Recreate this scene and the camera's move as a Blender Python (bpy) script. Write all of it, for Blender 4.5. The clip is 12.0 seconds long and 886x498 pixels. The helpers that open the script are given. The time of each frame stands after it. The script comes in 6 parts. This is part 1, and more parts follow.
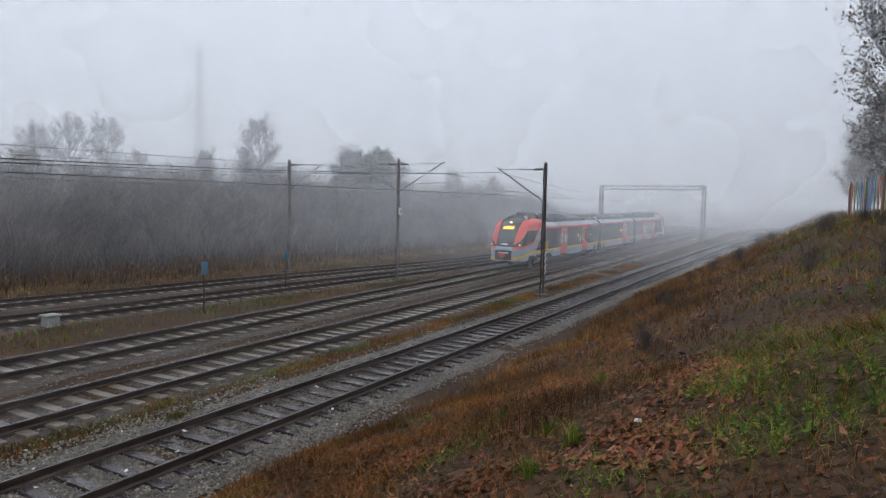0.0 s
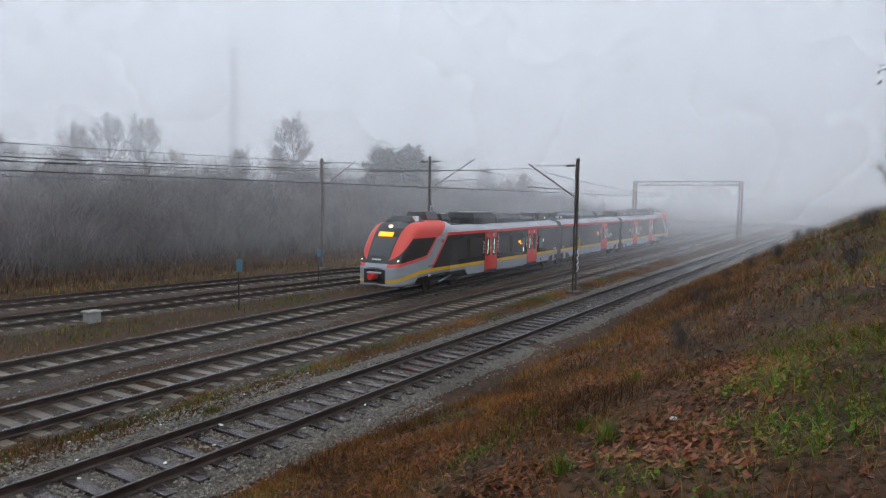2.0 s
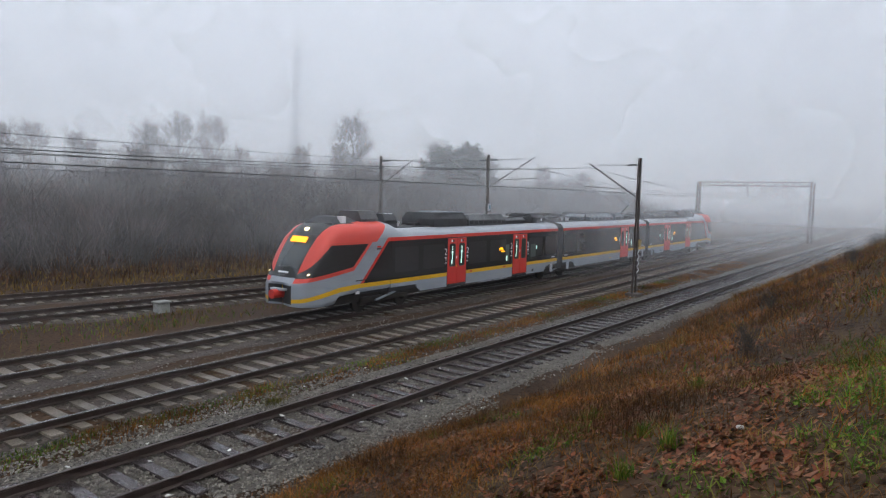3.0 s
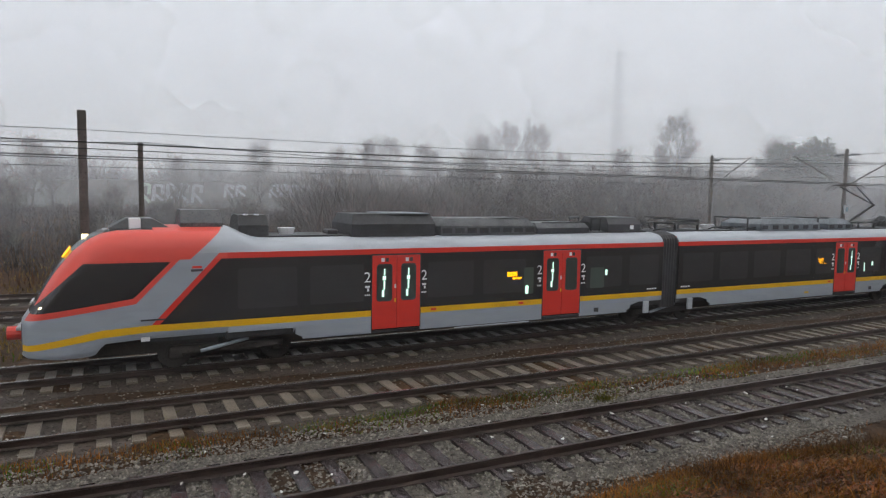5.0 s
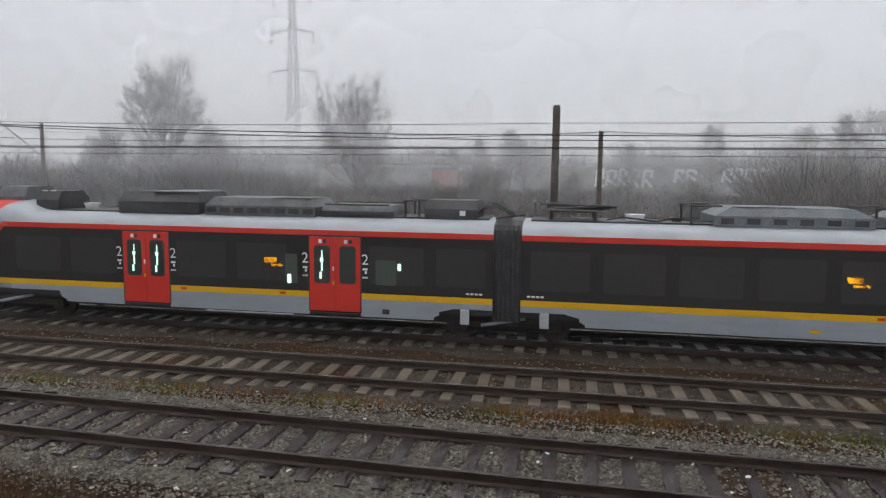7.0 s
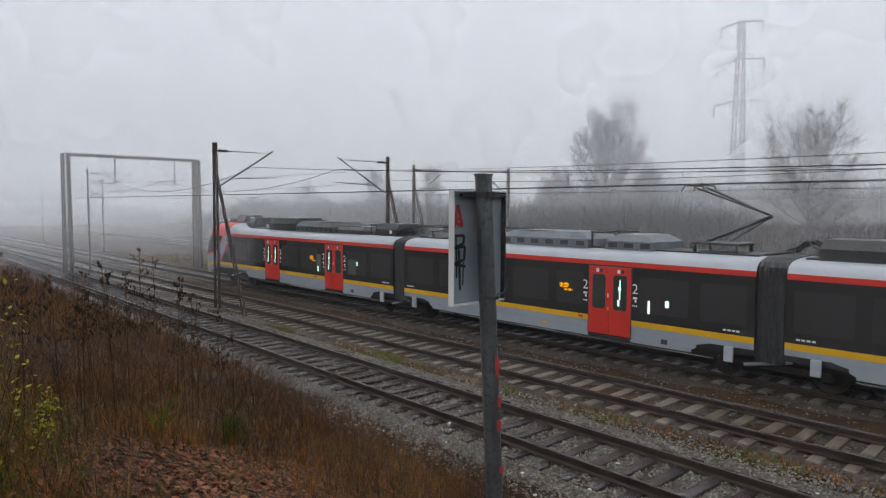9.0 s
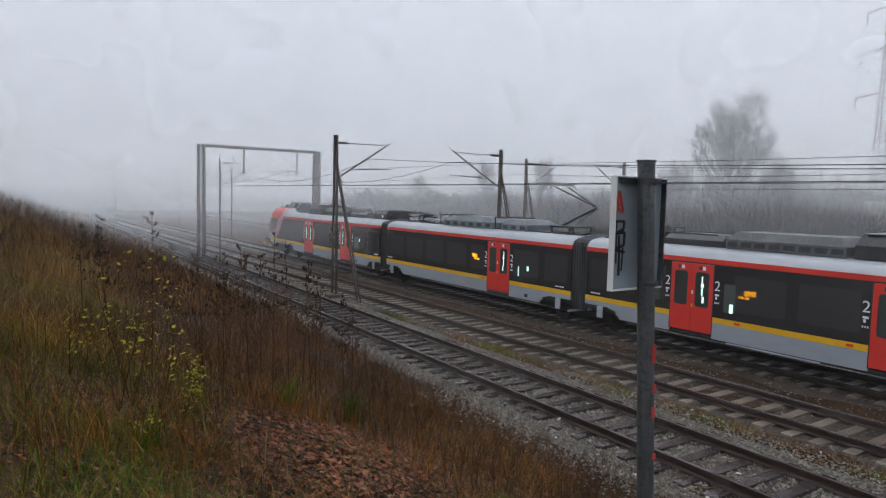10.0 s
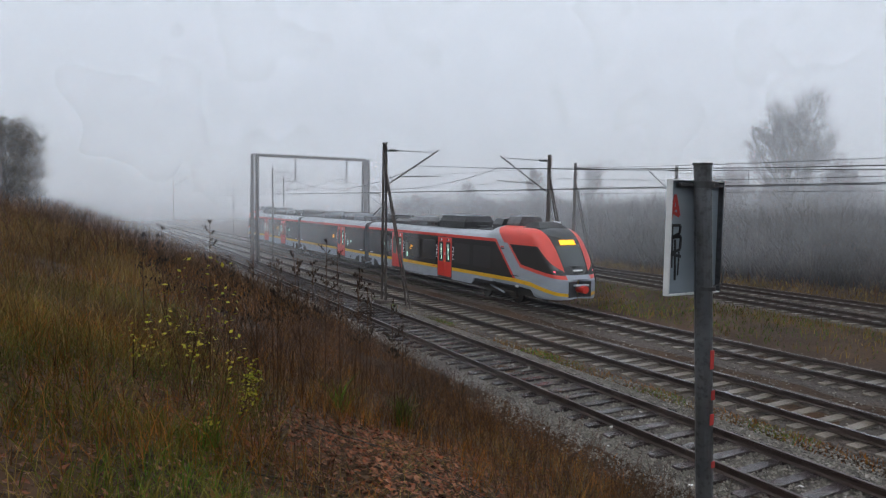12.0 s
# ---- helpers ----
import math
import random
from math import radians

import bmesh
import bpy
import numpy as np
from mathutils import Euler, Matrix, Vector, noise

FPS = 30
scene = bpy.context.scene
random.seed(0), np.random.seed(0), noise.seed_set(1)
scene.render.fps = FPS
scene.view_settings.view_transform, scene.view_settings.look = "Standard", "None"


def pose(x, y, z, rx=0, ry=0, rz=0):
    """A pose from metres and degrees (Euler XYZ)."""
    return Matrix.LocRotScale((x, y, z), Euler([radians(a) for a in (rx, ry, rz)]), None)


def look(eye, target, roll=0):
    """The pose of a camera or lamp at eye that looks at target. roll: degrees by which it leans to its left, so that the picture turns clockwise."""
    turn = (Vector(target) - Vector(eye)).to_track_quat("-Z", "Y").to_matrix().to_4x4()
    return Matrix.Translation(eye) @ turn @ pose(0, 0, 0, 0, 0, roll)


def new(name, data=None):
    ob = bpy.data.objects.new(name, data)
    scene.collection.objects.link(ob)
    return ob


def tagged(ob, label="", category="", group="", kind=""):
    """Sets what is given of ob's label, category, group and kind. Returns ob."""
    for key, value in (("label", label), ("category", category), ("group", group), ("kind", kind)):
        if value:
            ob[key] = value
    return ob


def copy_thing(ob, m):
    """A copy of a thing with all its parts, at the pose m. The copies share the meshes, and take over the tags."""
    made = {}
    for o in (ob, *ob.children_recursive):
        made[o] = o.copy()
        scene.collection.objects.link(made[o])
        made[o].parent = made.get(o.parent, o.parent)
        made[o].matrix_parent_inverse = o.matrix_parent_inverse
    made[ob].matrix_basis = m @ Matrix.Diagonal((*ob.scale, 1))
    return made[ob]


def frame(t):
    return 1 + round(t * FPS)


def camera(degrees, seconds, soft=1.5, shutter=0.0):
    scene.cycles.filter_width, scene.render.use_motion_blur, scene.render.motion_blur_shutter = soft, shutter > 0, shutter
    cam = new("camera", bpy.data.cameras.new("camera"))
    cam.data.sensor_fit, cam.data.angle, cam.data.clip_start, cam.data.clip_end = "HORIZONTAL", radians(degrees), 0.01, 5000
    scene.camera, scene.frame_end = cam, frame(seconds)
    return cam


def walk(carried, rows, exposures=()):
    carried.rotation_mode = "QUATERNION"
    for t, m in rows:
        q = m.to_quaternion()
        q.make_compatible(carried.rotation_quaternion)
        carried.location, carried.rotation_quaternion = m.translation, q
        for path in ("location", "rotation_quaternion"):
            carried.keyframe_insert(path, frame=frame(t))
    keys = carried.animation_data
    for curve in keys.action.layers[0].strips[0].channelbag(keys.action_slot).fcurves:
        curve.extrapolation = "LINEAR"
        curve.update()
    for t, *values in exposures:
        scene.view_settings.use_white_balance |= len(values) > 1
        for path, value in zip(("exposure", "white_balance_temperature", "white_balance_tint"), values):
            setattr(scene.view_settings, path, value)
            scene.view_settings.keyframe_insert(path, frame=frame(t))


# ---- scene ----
cam = camera(67.6, 12.0, soft=1.2)
PATH = [
    (0, (0.438, -0.061, 4.729), (9.178, 4.747, 4.029), 1.09),
    (0.5, (0.438, -0.064, 4.719), (9.115, 4.844, 3.935), 0.58),
    (1, (0.457, -0.058, 4.719), (9.106, 4.900, 3.939), 0.25),
    (1.5, (0.450, -0.052, 4.722), (9.035, 5.023, 3.988), 0.59),
    (2, (0.436, -0.052, 4.716), (8.937, 5.161, 3.968), 0.76),
    (2.5, (0.375, -0.045, 4.739), (8.699, 5.445, 3.981), 0.84),
    (3, (0.380, -0.010, 4.723), (8.407, 5.901, 3.932), 1.39),
    (3.2, (0.336, -0.007, 4.711), (8.127, 6.226, 4.046), 1.11),
    (4.8, (0.021, 0.188, 4.593), (5.029, 8.808, 3.806), 0.90),
    (5, (0.012, 0.230, 4.550), (4.511, 9.125, 3.740), 0.93),
    (5.5, (-0.042, 0.222, 4.543), (3.045, 9.688, 3.614), 1.16),
    (6, (-0.133, 0.156, 4.555), (1.485, 9.969, 3.515), 1.07),
    (6.5, (-0.199, 0.144, 4.542), (-0.233, 10.088, 3.479), 0.79),
    (7, (-0.282, 0.157, 4.611), (-2.068, 9.930, 3.477), 0.60),
    (7.5, (-0.350, 0.225, 4.591), (-4.136, 9.416, 3.499), 0.95),
    (7.7, (-0.387, 0.260, 4.595), (-4.811, 9.178, 3.649), 0.39),
    (9.3, (-0.405, -0.065, 4.651), (-8.062, 6.332, 3.987), 0.88),
    (9.5, (-0.379, -0.130, 4.608), (-8.250, 6.001, 3.922), 1.30),
    (10, (-0.458, -0.117, 4.613), (-8.725, 5.459, 3.856), 1.44),
    (10.5, (-0.439, -0.166, 4.614), (-8.956, 5.047, 4.071), 2.19),
    (11, (-0.450, -0.163, 4.608), (-9.007, 4.963, 3.895), 1.90),
    (11.5, (-0.439, -0.168, 4.608), (-9.031, 4.909, 3.979), 1.44),
    (12, (-0.447, -0.145, 4.612), (-9.104, 4.815, 3.932), 0.84),
]
walk(cam, [(t, look(eye, target, roll)) for t, eye, target, roll in PATH],
     [(0, 0.03, 6500, 10), (3.2, 0.03, 6560, 10), (4.8, 0.03, 6950, 10), (7.7, 0.03, 7050, 10), (9.3, 0.03, 6750, 10), (12, 0.03, 6520, 9)])

# ---------------------------------------------------------------- light
world = bpy.data.worlds.new("foggy_sky")
scene.world = world
world.use_nodes = True
wn, wl = world.node_tree.nodes, world.node_tree.links
wn.clear()
w_out = wn.new("ShaderNodeOutputWorld")
w_bg = wn.new("ShaderNodeBackground")
w_tc = wn.new("ShaderNodeTexCoord")
w_sep = wn.new("ShaderNodeSeparateXYZ")
w_ramp = wn.new("ShaderNodeValToRGB")
w_sky = wn.new("ShaderNodeTexSky")
w_sky.sky_type = "NISHITA"
w_sky.sun_disc = False
w_sky.sun_elevation, w_sky.sun_rotation = radians(35), radians(200)
w_mix = wn.new("ShaderNodeMix")
w_mix.data_type = "RGBA"
w_mix.inputs["Factor"].default_value = 0.03
els = w_ramp.color_ramp.elements
els[0].position, els[0].color = 0.0, (0.502, 0.5315, 0.572, 1)
els[1].position, els[1].color = 0.42, (0.772, 0.783, 0.805, 1)
mid = els.new(0.10)
mid.color = (0.546, 0.572, 0.608, 1)
wl.new(w_tc.outputs["Generated"], w_sep.inputs[0])
wl.new(w_sep.outputs["Z"], w_ramp.inputs["Fac"])
wl.new(w_ramp.outputs["Color"], w_mix.inputs["A"])
wl.new(w_sky.outputs["Color"], w_mix.inputs["B"])
wl.new(w_mix.outputs["Result"], w_bg.inputs["Color"])
w_bg.inputs["Strength"].default_value = 1.5
wl.new(w_bg.outputs[0], w_out.inputs[0])
scene.cycles.transparent_max_bounces = 40

sun_data = bpy.data.lights.new("sun", "SUN")
sun_data.energy, sun_data.angle, sun_data.color = 0.5, radians(60), (1.0, 0.97, 0.93)
sun = new("sun", sun_data)
sun.matrix_world = look((-20, -40, 60), (0, 10, 0))


# ---------------------------------------------------------------- materials
def nodes_of(name):
    m = bpy.data.materials.new(name)
    m.use_nodes = True
    t = m.node_tree
    return m, t.nodes, t.links, t.nodes["Principled BSDF"]


def mix_rgb(n, l, fac, a, b):
    x = n.new("ShaderNodeMix")
    x.data_type = "RGBA"
    for key, v in (("Factor", fac), ("A", a), ("B", b)):
        if hasattr(v, "links"):
            l.new(v, x.inputs[key])
        elif key == "Factor":
            x.inputs[key].default_value = v
        else:
            x.inputs[key].default_value = (*v, 1)
    return x.outputs["Result"]


def noise_fac(n, l, scale, lo=0.4, hi=0.6, detail=4, coord="Object", stretch=None):
    tc = n.new("ShaderNodeTexCoord")
    t = n.new("ShaderNodeTexNoise")
    t.inputs["Scale"].default_value, t.inputs["Detail"].default_value = scale, detail
    src = tc.outputs[coord]
    if stretch:
        mp = n.new("ShaderNodeMapping")
        mp.inputs["Scale"].default_value = stretch
        l.new(src, mp.inputs[0])
        src = mp.outputs[0]
    l.new(src, t.inputs["Vector"])
    r = n.new("ShaderNodeMapRange")
    r.inputs["From Min"].default_value, r.inputs["From Max"].default_value = lo, hi
    l.new(t.outputs["Fac"], r.inputs["Value"])
    return r.outputs[0]


def surface(name, a, b, scale=3.0, c=None, fine=40.0, rough=0.8, metal=0.0, bump=0.3, depth=0.01, per_piece=0.0, stretch=None, spec=0.5):
    """Two-scale colour: a and b in patches, c in fine specks, with relief."""
    m, n, l, p = nodes_of(name)
    col = mix_rgb(n, l, noise_fac(n, l, scale, stretch=stretch), a, b)
    f2 = noise_fac(n, l, fine, 0.5, 0.7, stretch=stretch)
    col = mix_rgb(n, l, f2, col, c if c else tuple(v * 0.7 for v in a))
    if per_piece:
        info = n.new("ShaderNodeObjectInfo")
        geo = n.new("ShaderNodeNewGeometry")
        add = n.new("ShaderNodeMath")
        l.new(info.outputs["Random"], add.inputs[0])
        l.new(geo.outputs["Random Per Island"], add.inputs[1])
        fr = n.new("ShaderNodeMath")
        fr.operation = "FRACT"
        l.new(add.outputs[0], fr.inputs[0])
        hsv = n.new("ShaderNodeHueSaturation")
        mr = n.new("ShaderNodeMapRange")
        mr.inputs["To Min"].default_value, mr.inputs["To Max"].default_value = 1 - per_piece, 1 + per_piece
        l.new(fr.outputs[0], mr.inputs["Value"])
        l.new(mr.outputs[0], hsv.inputs["Value"])
        l.new(col, hsv.inputs["Color"])
        col = hsv.outputs[0]
    l.new(col, p.inputs["Base Color"])
    p.inputs["Metallic"].default_value = metal
    p.inputs["Specular IOR Level"].default_value = spec
    rr = n.new("ShaderNodeMapRange")
    rr.inputs["To Min"].default_value, rr.inputs["To Max"].default_value = max(rough - 0.12, 0.03), min(rough + 0.1, 1)
    l.new(f2, rr.inputs["Value"])
    l.new(rr.outputs[0], p.inputs["Roughness"])
    if bump:
        bp = n.new("ShaderNodeBump")
        bp.inputs["Strength"].default_value, bp.inputs["Distance"].default_value = bump, depth
        l.new(f2, bp.inputs["Height"])
        l.new(bp.outputs[0], p.inputs["Normal"])
    return m


def glow(name, colour, strength, base=(0.05, 0.05, 0.05)):
    m, n, l, p = nodes_of(name)
    p.inputs["Base Color"].default_value = (*base, 1)
    p.inputs["Emission Color"].default_value = (*colour, 1)
    p.inputs["Emission Strength"].default_value = strength
    return m


def paint(name, colour, rough=0.35, dirt=0.25, metal=0.0, coat=0.0):
    """Painted sheet with faint grime streaks."""
    m, n, l, p = nodes_of(name)
    f = noise_fac(n, l, 1.3, 0.45, 0.8, detail=8, stretch=(1, 1, 4))
    grime = n.new("ShaderNodeMath")
    grime.operation = "MULTIPLY"
    grime.inputs[1].default_value = dirt
    l.new(f, grime.inputs[0])
    col = mix_rgb(n, l, grime.outputs[0], colour, tuple(v * 0.45 + 0.02 for v in colour))
    l.new(col, p.inputs["Base Color"])
    p.inputs["Roughness"].default_value, p.inputs["Metallic"].default_value = rough, metal
    p.inputs["Coat Weight"].default_value = coat
    return m


M_EARTH = surface("bank_soil", (0.045, 0.026, 0.015), (0.066, 0.036, 0.018), 0.35, (0.024, 0.016, 0.011), 9, 0.95, bump=0.6, depth=0.05, spec=0.15)
M_BALLAST = surface("ballast", (0.115, 0.10, 0.082), (0.07, 0.057, 0.044), 0.6, (0.025, 0.022, 0.02), 16, 0.75, bump=1.0, depth=0.05)
M_BALLAST_OLD = surface("oily_ballast", (0.046, 0.035, 0.028), (0.064, 0.046, 0.034), 0.5, (0.022, 0.018, 0.016), 16, 0.8, bump=1.0, depth=0.05)
M_STONE = surface("crushed_stone", (0.17, 0.152, 0.128), (0.09, 0.075, 0.06), 8, (0.24, 0.23, 0.21), 60, 0.6, bump=0.3, per_piece=0.55)
M_WOOD = surface("wet_wooden_sleeper", (0.062, 0.05, 0.052), (0.038, 0.03, 0.03), 2, (0.02, 0.016, 0.016), 25, 0.26, bump=0.22, per_piece=0.3, stretch=(6, 1, 6))
M_CONC = surface("concrete_sleeper", (0.175, 0.148, 0.115), (0.115, 0.095, 0.075), 2, (0.06, 0.05, 0.045), 30, 0.42, bump=0.2, per_piece=0.25)
M_RAIL = surface("rusty_rail", (0.035, 0.022, 0.018), (0.05, 0.032, 0.026), 3, (0.02, 0.014, 0.012), 60, 0.6, bump=0.2)
M_RAILTOP = surface("worn_rail_head", (0.22, 0.22, 0.23), (0.16, 0.155, 0.16), 2, (0.1, 0.09, 0.09), 40, 0.35, metal=0.9, bump=0.05)
M_RAILTOP_DULL = surface("rusted_rail_head", (0.09, 0.075, 0.07), (0.06, 0.045, 0.042), 2, (0.04, 0.03, 0.028), 40, 0.45, metal=0.5, bump=0.1)
M_STEEL = surface("weathered_mast_steel", (0.07, 0.062, 0.058), (0.045, 0.036, 0.032), 4, (0.09, 0.05, 0.03), 30, 0.7, metal=0.2, bump=0.2)
M_MASTCONC = surface("weathered_concrete_mast", (0.12, 0.1, 0.09), (0.08, 0.066, 0.058), 2, (0.05, 0.04, 0.035), 25, 0.85, bump=0.3)
M_WIRE = surface("dark_wire", (0.03, 0.03, 0.032), (0.04, 0.04, 0.042), 2, None, 20, 0.6, metal=0.4, bump=0)
M_GREY = paint("silver_grey_paint", (0.30, 0.335, 0.38), 0.4, 0.3)
M_ROOFGREY = paint("light_grey_roof_paint", (0.40, 0.43, 0.47), 0.45, 0.4)
M_RED = paint("traffic_red_paint", (0.62, 0.035, 0.022), 0.4, 0.18)
M_CORAL = paint("coral_red_paint", (0.68, 0.07, 0.05), 0.4, 0.15)
M_YELLOW = paint("yellow_paint", (0.72, 0.40, 0.01), 0.4, 0.15)
M_BLACK = paint("black_window_band", (0.034, 0.032, 0.033), 0.16, 0.3)
M_DARK = surface("dark_grey_rubber", (0.032, 0.033, 0.037), (0.045, 0.045, 0.05), 3, None, 30, 0.7, bump=0.2)
M_UNDER = surface("grimy_bogie_steel", (0.04, 0.034, 0.031), (0.055, 0.045, 0.04), 3, None, 30, 0.75, metal=0.3, bump=0.3)
M_ROOFBOX = surface("grey_roof_equipment", (0.075, 0.08, 0.085), (0.11, 0.115, 0.12), 2, (0.04, 0.04, 0.042), 25, 0.55, bump=0.2)
M_ROOFBOX_DARK = surface("charcoal_roof_equipment", (0.03, 0.031, 0.034), (0.045, 0.046, 0.05), 2, None, 25, 0.6, bump=0.2)
M_WHITE = paint("white_marking_paint", (0.75, 0.76, 0.78), 0.5, 0.1)
M_AMBER = glow("amber_display", (1.0, 0.42, 0.01), 2.2)
M_LAMP = glow("warm_lamp", (1.0, 0.80, 0.45), 5.0)
M_TAIL = glow("red_tail_lamp", (1.0, 0.08, 0.12), 3.0)
# emission for glints laid onto the train's opaque windows
M_GLINT = glow("lit_cabin_panel", (0.6, 0.95, 0.82), 1.5)
# faint green emission in place of light from inside the vestibule
M_WINDOW_GLOW = glow("dim_vestibule", (0.35, 0.6, 0.48), 0.03, (0.03, 0.034, 0.032))


# ---------------------------------------------------------------- mesh helpers
def mesh_ob(name, verts, faces, mats, parent=None, label="", mat_ids=None, smooth=False):
    me = bpy.data.meshes.new(name)
    me.from_pydata([tuple(v) for v in verts], [], [tuple(f) for f in faces])
    for m in mats if isinstance(mats, (list, tuple)) else [mats]:
        me.materials.append(m)
    if mat_ids is not None:
        me.polygons.foreach_set("material_index", mat_ids)
    if smooth:
        me.polygons.foreach_set("use_smooth", [True] * len(me.polygons))
    me.update()
    ob = new(name, me)
    if parent is not None:
        ob.parent = parent
    return tagged(ob, label) if label else ob


def part(name, bm, material, parent, label=""):
    """Links a bmesh as one mesh object under a thing or a part."""
    me = bpy.data.meshes.new(name)
    bm.to_mesh(me)
    bm.free()
    me.materials.append(material)
    ob = new(name, me)
    ob.parent = parent
    return tagged(ob, label) if label else ob


def thing(name, label, category, group="", m=None, kind=""):
    ob = new(name)
    ob.empty_display_size = 0.2
    if m is not None:
        ob.matrix_basis = m
    return tagged(ob, label, category, group, kind)


def add_box(bm, x0, x1, y0, y1, z0, z1, bevel=0.0):
    got = bmesh.ops.create_cube(bm, size=1.0, matrix=Matrix.Translation(((x0 + x1) / 2, (y0 + y1) / 2, (z0 + z1) / 2)) @ Matrix.Diagonal((abs(x1 - x0), abs(y1 - y0), abs(z1 - z0), 1)))
    if bevel:
        edges = list({e for v in got["verts"] for e in v.link_edges})
        bmesh.ops.bevel(bm, geom=edges, offset=bevel, segments=1, affect="EDGES")
    return bm


def box(x0, x1, y0, y1, z0, z1, bevel=0.0):
    return add_box(bmesh.new(), x0, x1, y0, y1, z0, z1, bevel)


def add_rod(bm, a, b, r0, r1=None, n=6):
    a, b = Vector(a), Vector(b)
    d = b - a
    m = Matrix.Translation((a + b) / 2) @ d.to_track_quat("Z", "Y").to_matrix().to_4x4()
    bmesh.ops.create_cone(bm, cap_ends=True, segments=n, radius1=r0, radius2=r0 if r1 is None else r1, depth=d.length, matrix=m)
    return bm


def rod(a, b, r0, r1=None, n=6):
    return add_rod(bmesh.new(), a, b, r0, r1, n)


def add_bar(bm, a, b, w, d):
    """A square bar from a to b."""
    a, b = Vector(a), Vector(b)
    v = b - a
    m = Matrix.Translation((a + b) / 2) @ v.to_track_quat("Z", "Y").to_matrix().to_4x4() @ Matrix.Diagonal((w, d, v.length, 1))
    bmesh.ops.create_cube(bm, size=1.0, matrix=m)
    return bm


def bar(a, b, w, d):
    return add_bar(bmesh.new(), a, b, w, d)


def strip(name, pts_per_row, mats, parent=None, label="", closed=False, caps=False, smooth=False):
    """A skin over rows of points."""
    n = len(pts_per_row[0])
    verts = [p for row in pts_per_row for p in row]
    faces = []
    for r in range(len(pts_per_row) - 1):
        for k in range(n if closed else n - 1):
            a, b = r * n + k, r * n + (k + 1) % n
            faces.append((a, b, b + n, a + n))
    if caps:
        faces.append(tuple(range(n))[::-1])
        faces.append(tuple(range((len(pts_per_row) - 1) * n, len(pts_per_row) * n)))
    return mesh_ob(name, verts, faces, mats, parent, label, smooth=smooth)


# ---------------------------------------------------------------- the lie of the land
def foot_y(x):
    """Foot of the near bank, along the siding."""
    return 8.1 - (0.026 if x < 0 else 0.014) * x + 0.35 * math.sin(x * 0.21) + 0.2 * math.sin(x * 0.73 + 1)


def siding_y(x):
    return 10.67 - (0.0258 * x if x < 0 else 0.0145 * x + 0.00004 * x * x)


def far_a_y(x):
    xx = min(max(x, -70), 60)
    return 28.0 - 0.108 * xx + (x - xx) * (-0.108 if x < 0 else -0.02)


def far_b_y(x):
    xx = min(max(x, -40), 45)
    return 32.7 - 0.09 * xx - 0.0012 * xx * xx + (x - xx) * (0.0 if x < 0 else -0.1)


def far_edge(x):
    return far_b_y(x) + 3.5 + 4.0 * min(max(x / 30, 0), 1)


def ground_z(x, y):
    f = foot_y(x)
    if y < f:
        d = f - y
        crest = 4.75 if x > -5 else 4.4
        k = min(max((x - 12) / 16, 0), 1)
        z = -0.24 + (0.375 + 0.145 * k * k * (3 - 2 * k)) * d - 0.02 * min(d, 2.0)
        z = crest - 0.6 * math.log1p(math.exp((crest - z) / 0.6)) if z < crest + 6 else crest
        z = max(z, -0.24)
        z += 0.10 * noise.noise((x * 0.35, y * 0.35, 0)) * min(d, 1.0) + 0.05 * noise.noise((x * 1.3, y * 1.3, 4)) * min(d, 1.0)
        near = math.exp(-((x + 2.5) ** 2 / 9.0 + (y - 0.5) ** 2 / 4.0))
        return z * (1 - near * 0.06)
    g = far_edge(x) + 1.0 * math.sin(x * 0.13)
    if y > g:
        t = min((y - g) / 16.0, 1.0)
        t = t * t * (3 - 2 * t)
        return -0.24 + 3.0 * t + 0.5 * noise.noise((x * 0.06, y * 0.06, 2)) * t
    return -0.24 + 0.05 * noise.noise((x * 0.5, y * 0.5, 1))


def spaced(lo, hi, centre, step, growth):
    """Coordinates that lie close together near the centre and wider further out."""
    out = [centre]
    s, v = step, centre
    while v < hi:
        v += s
        s *= growth
        out.append(v)
    s, v = step, centre
    while v > lo:
        v -= s
        s *= growth
        out.insert(0, v)
    return out


gx = spaced(-1500, 1500, 0, 0.22, 1.028)
gy = spaced(-400, 1500, 3.5, 0.2, 1.03)
g_verts = [(x, y, ground_z(x, y)) for y in gy for x in gx]
nx = len(gx)
g_faces = [(j * nx + i, j * nx + i + 1, (j + 1) * nx + i + 1, (j + 1) * nx + i) for j in range(len(gy) - 1) for i in range(nx - 1)]
ground = mesh_ob("ground", g_verts, g_faces, M_EARTH, label="damp brown earth of the bank and track bed", smooth=True)
tagged(ground, category="ground", kind="structure")


# ---------------------------------------------------------------- tracks
def bed(name, yf, material, x0, x1, half, label):
    """A low ballast bed with sloping shoulders."""
    rows = []
    x = x0
    while x <= x1:
        y = yf(x)
        j = 0.12 * noise.noise((x * 0.8, y, 7))
        rows.append([(x, y - half - 0.45 + j, -0.30), (x, y - half + j, -0.215), (x, y, -0.228), (x, y + half - j, -0.215), (x, y + half + 0.45 - j, -0.30)])
        x += 1.0
    ob = strip(name, [r[::-1] for r in rows], material, label=label)
    return tagged(ob, category="track bed", kind="structure")


RAIL = [(-0.075, -0.172), (-0.075, -0.160), (-0.012, -0.135), (-0.012, -0.045), (-0.036, -0.032), (-0.036, -0.004), (0.036, -0.004), (0.036, -0.032), (0.012, -0.045), (0.012, -0.135), (0.075, -0.160), (0.075, -0.172)]


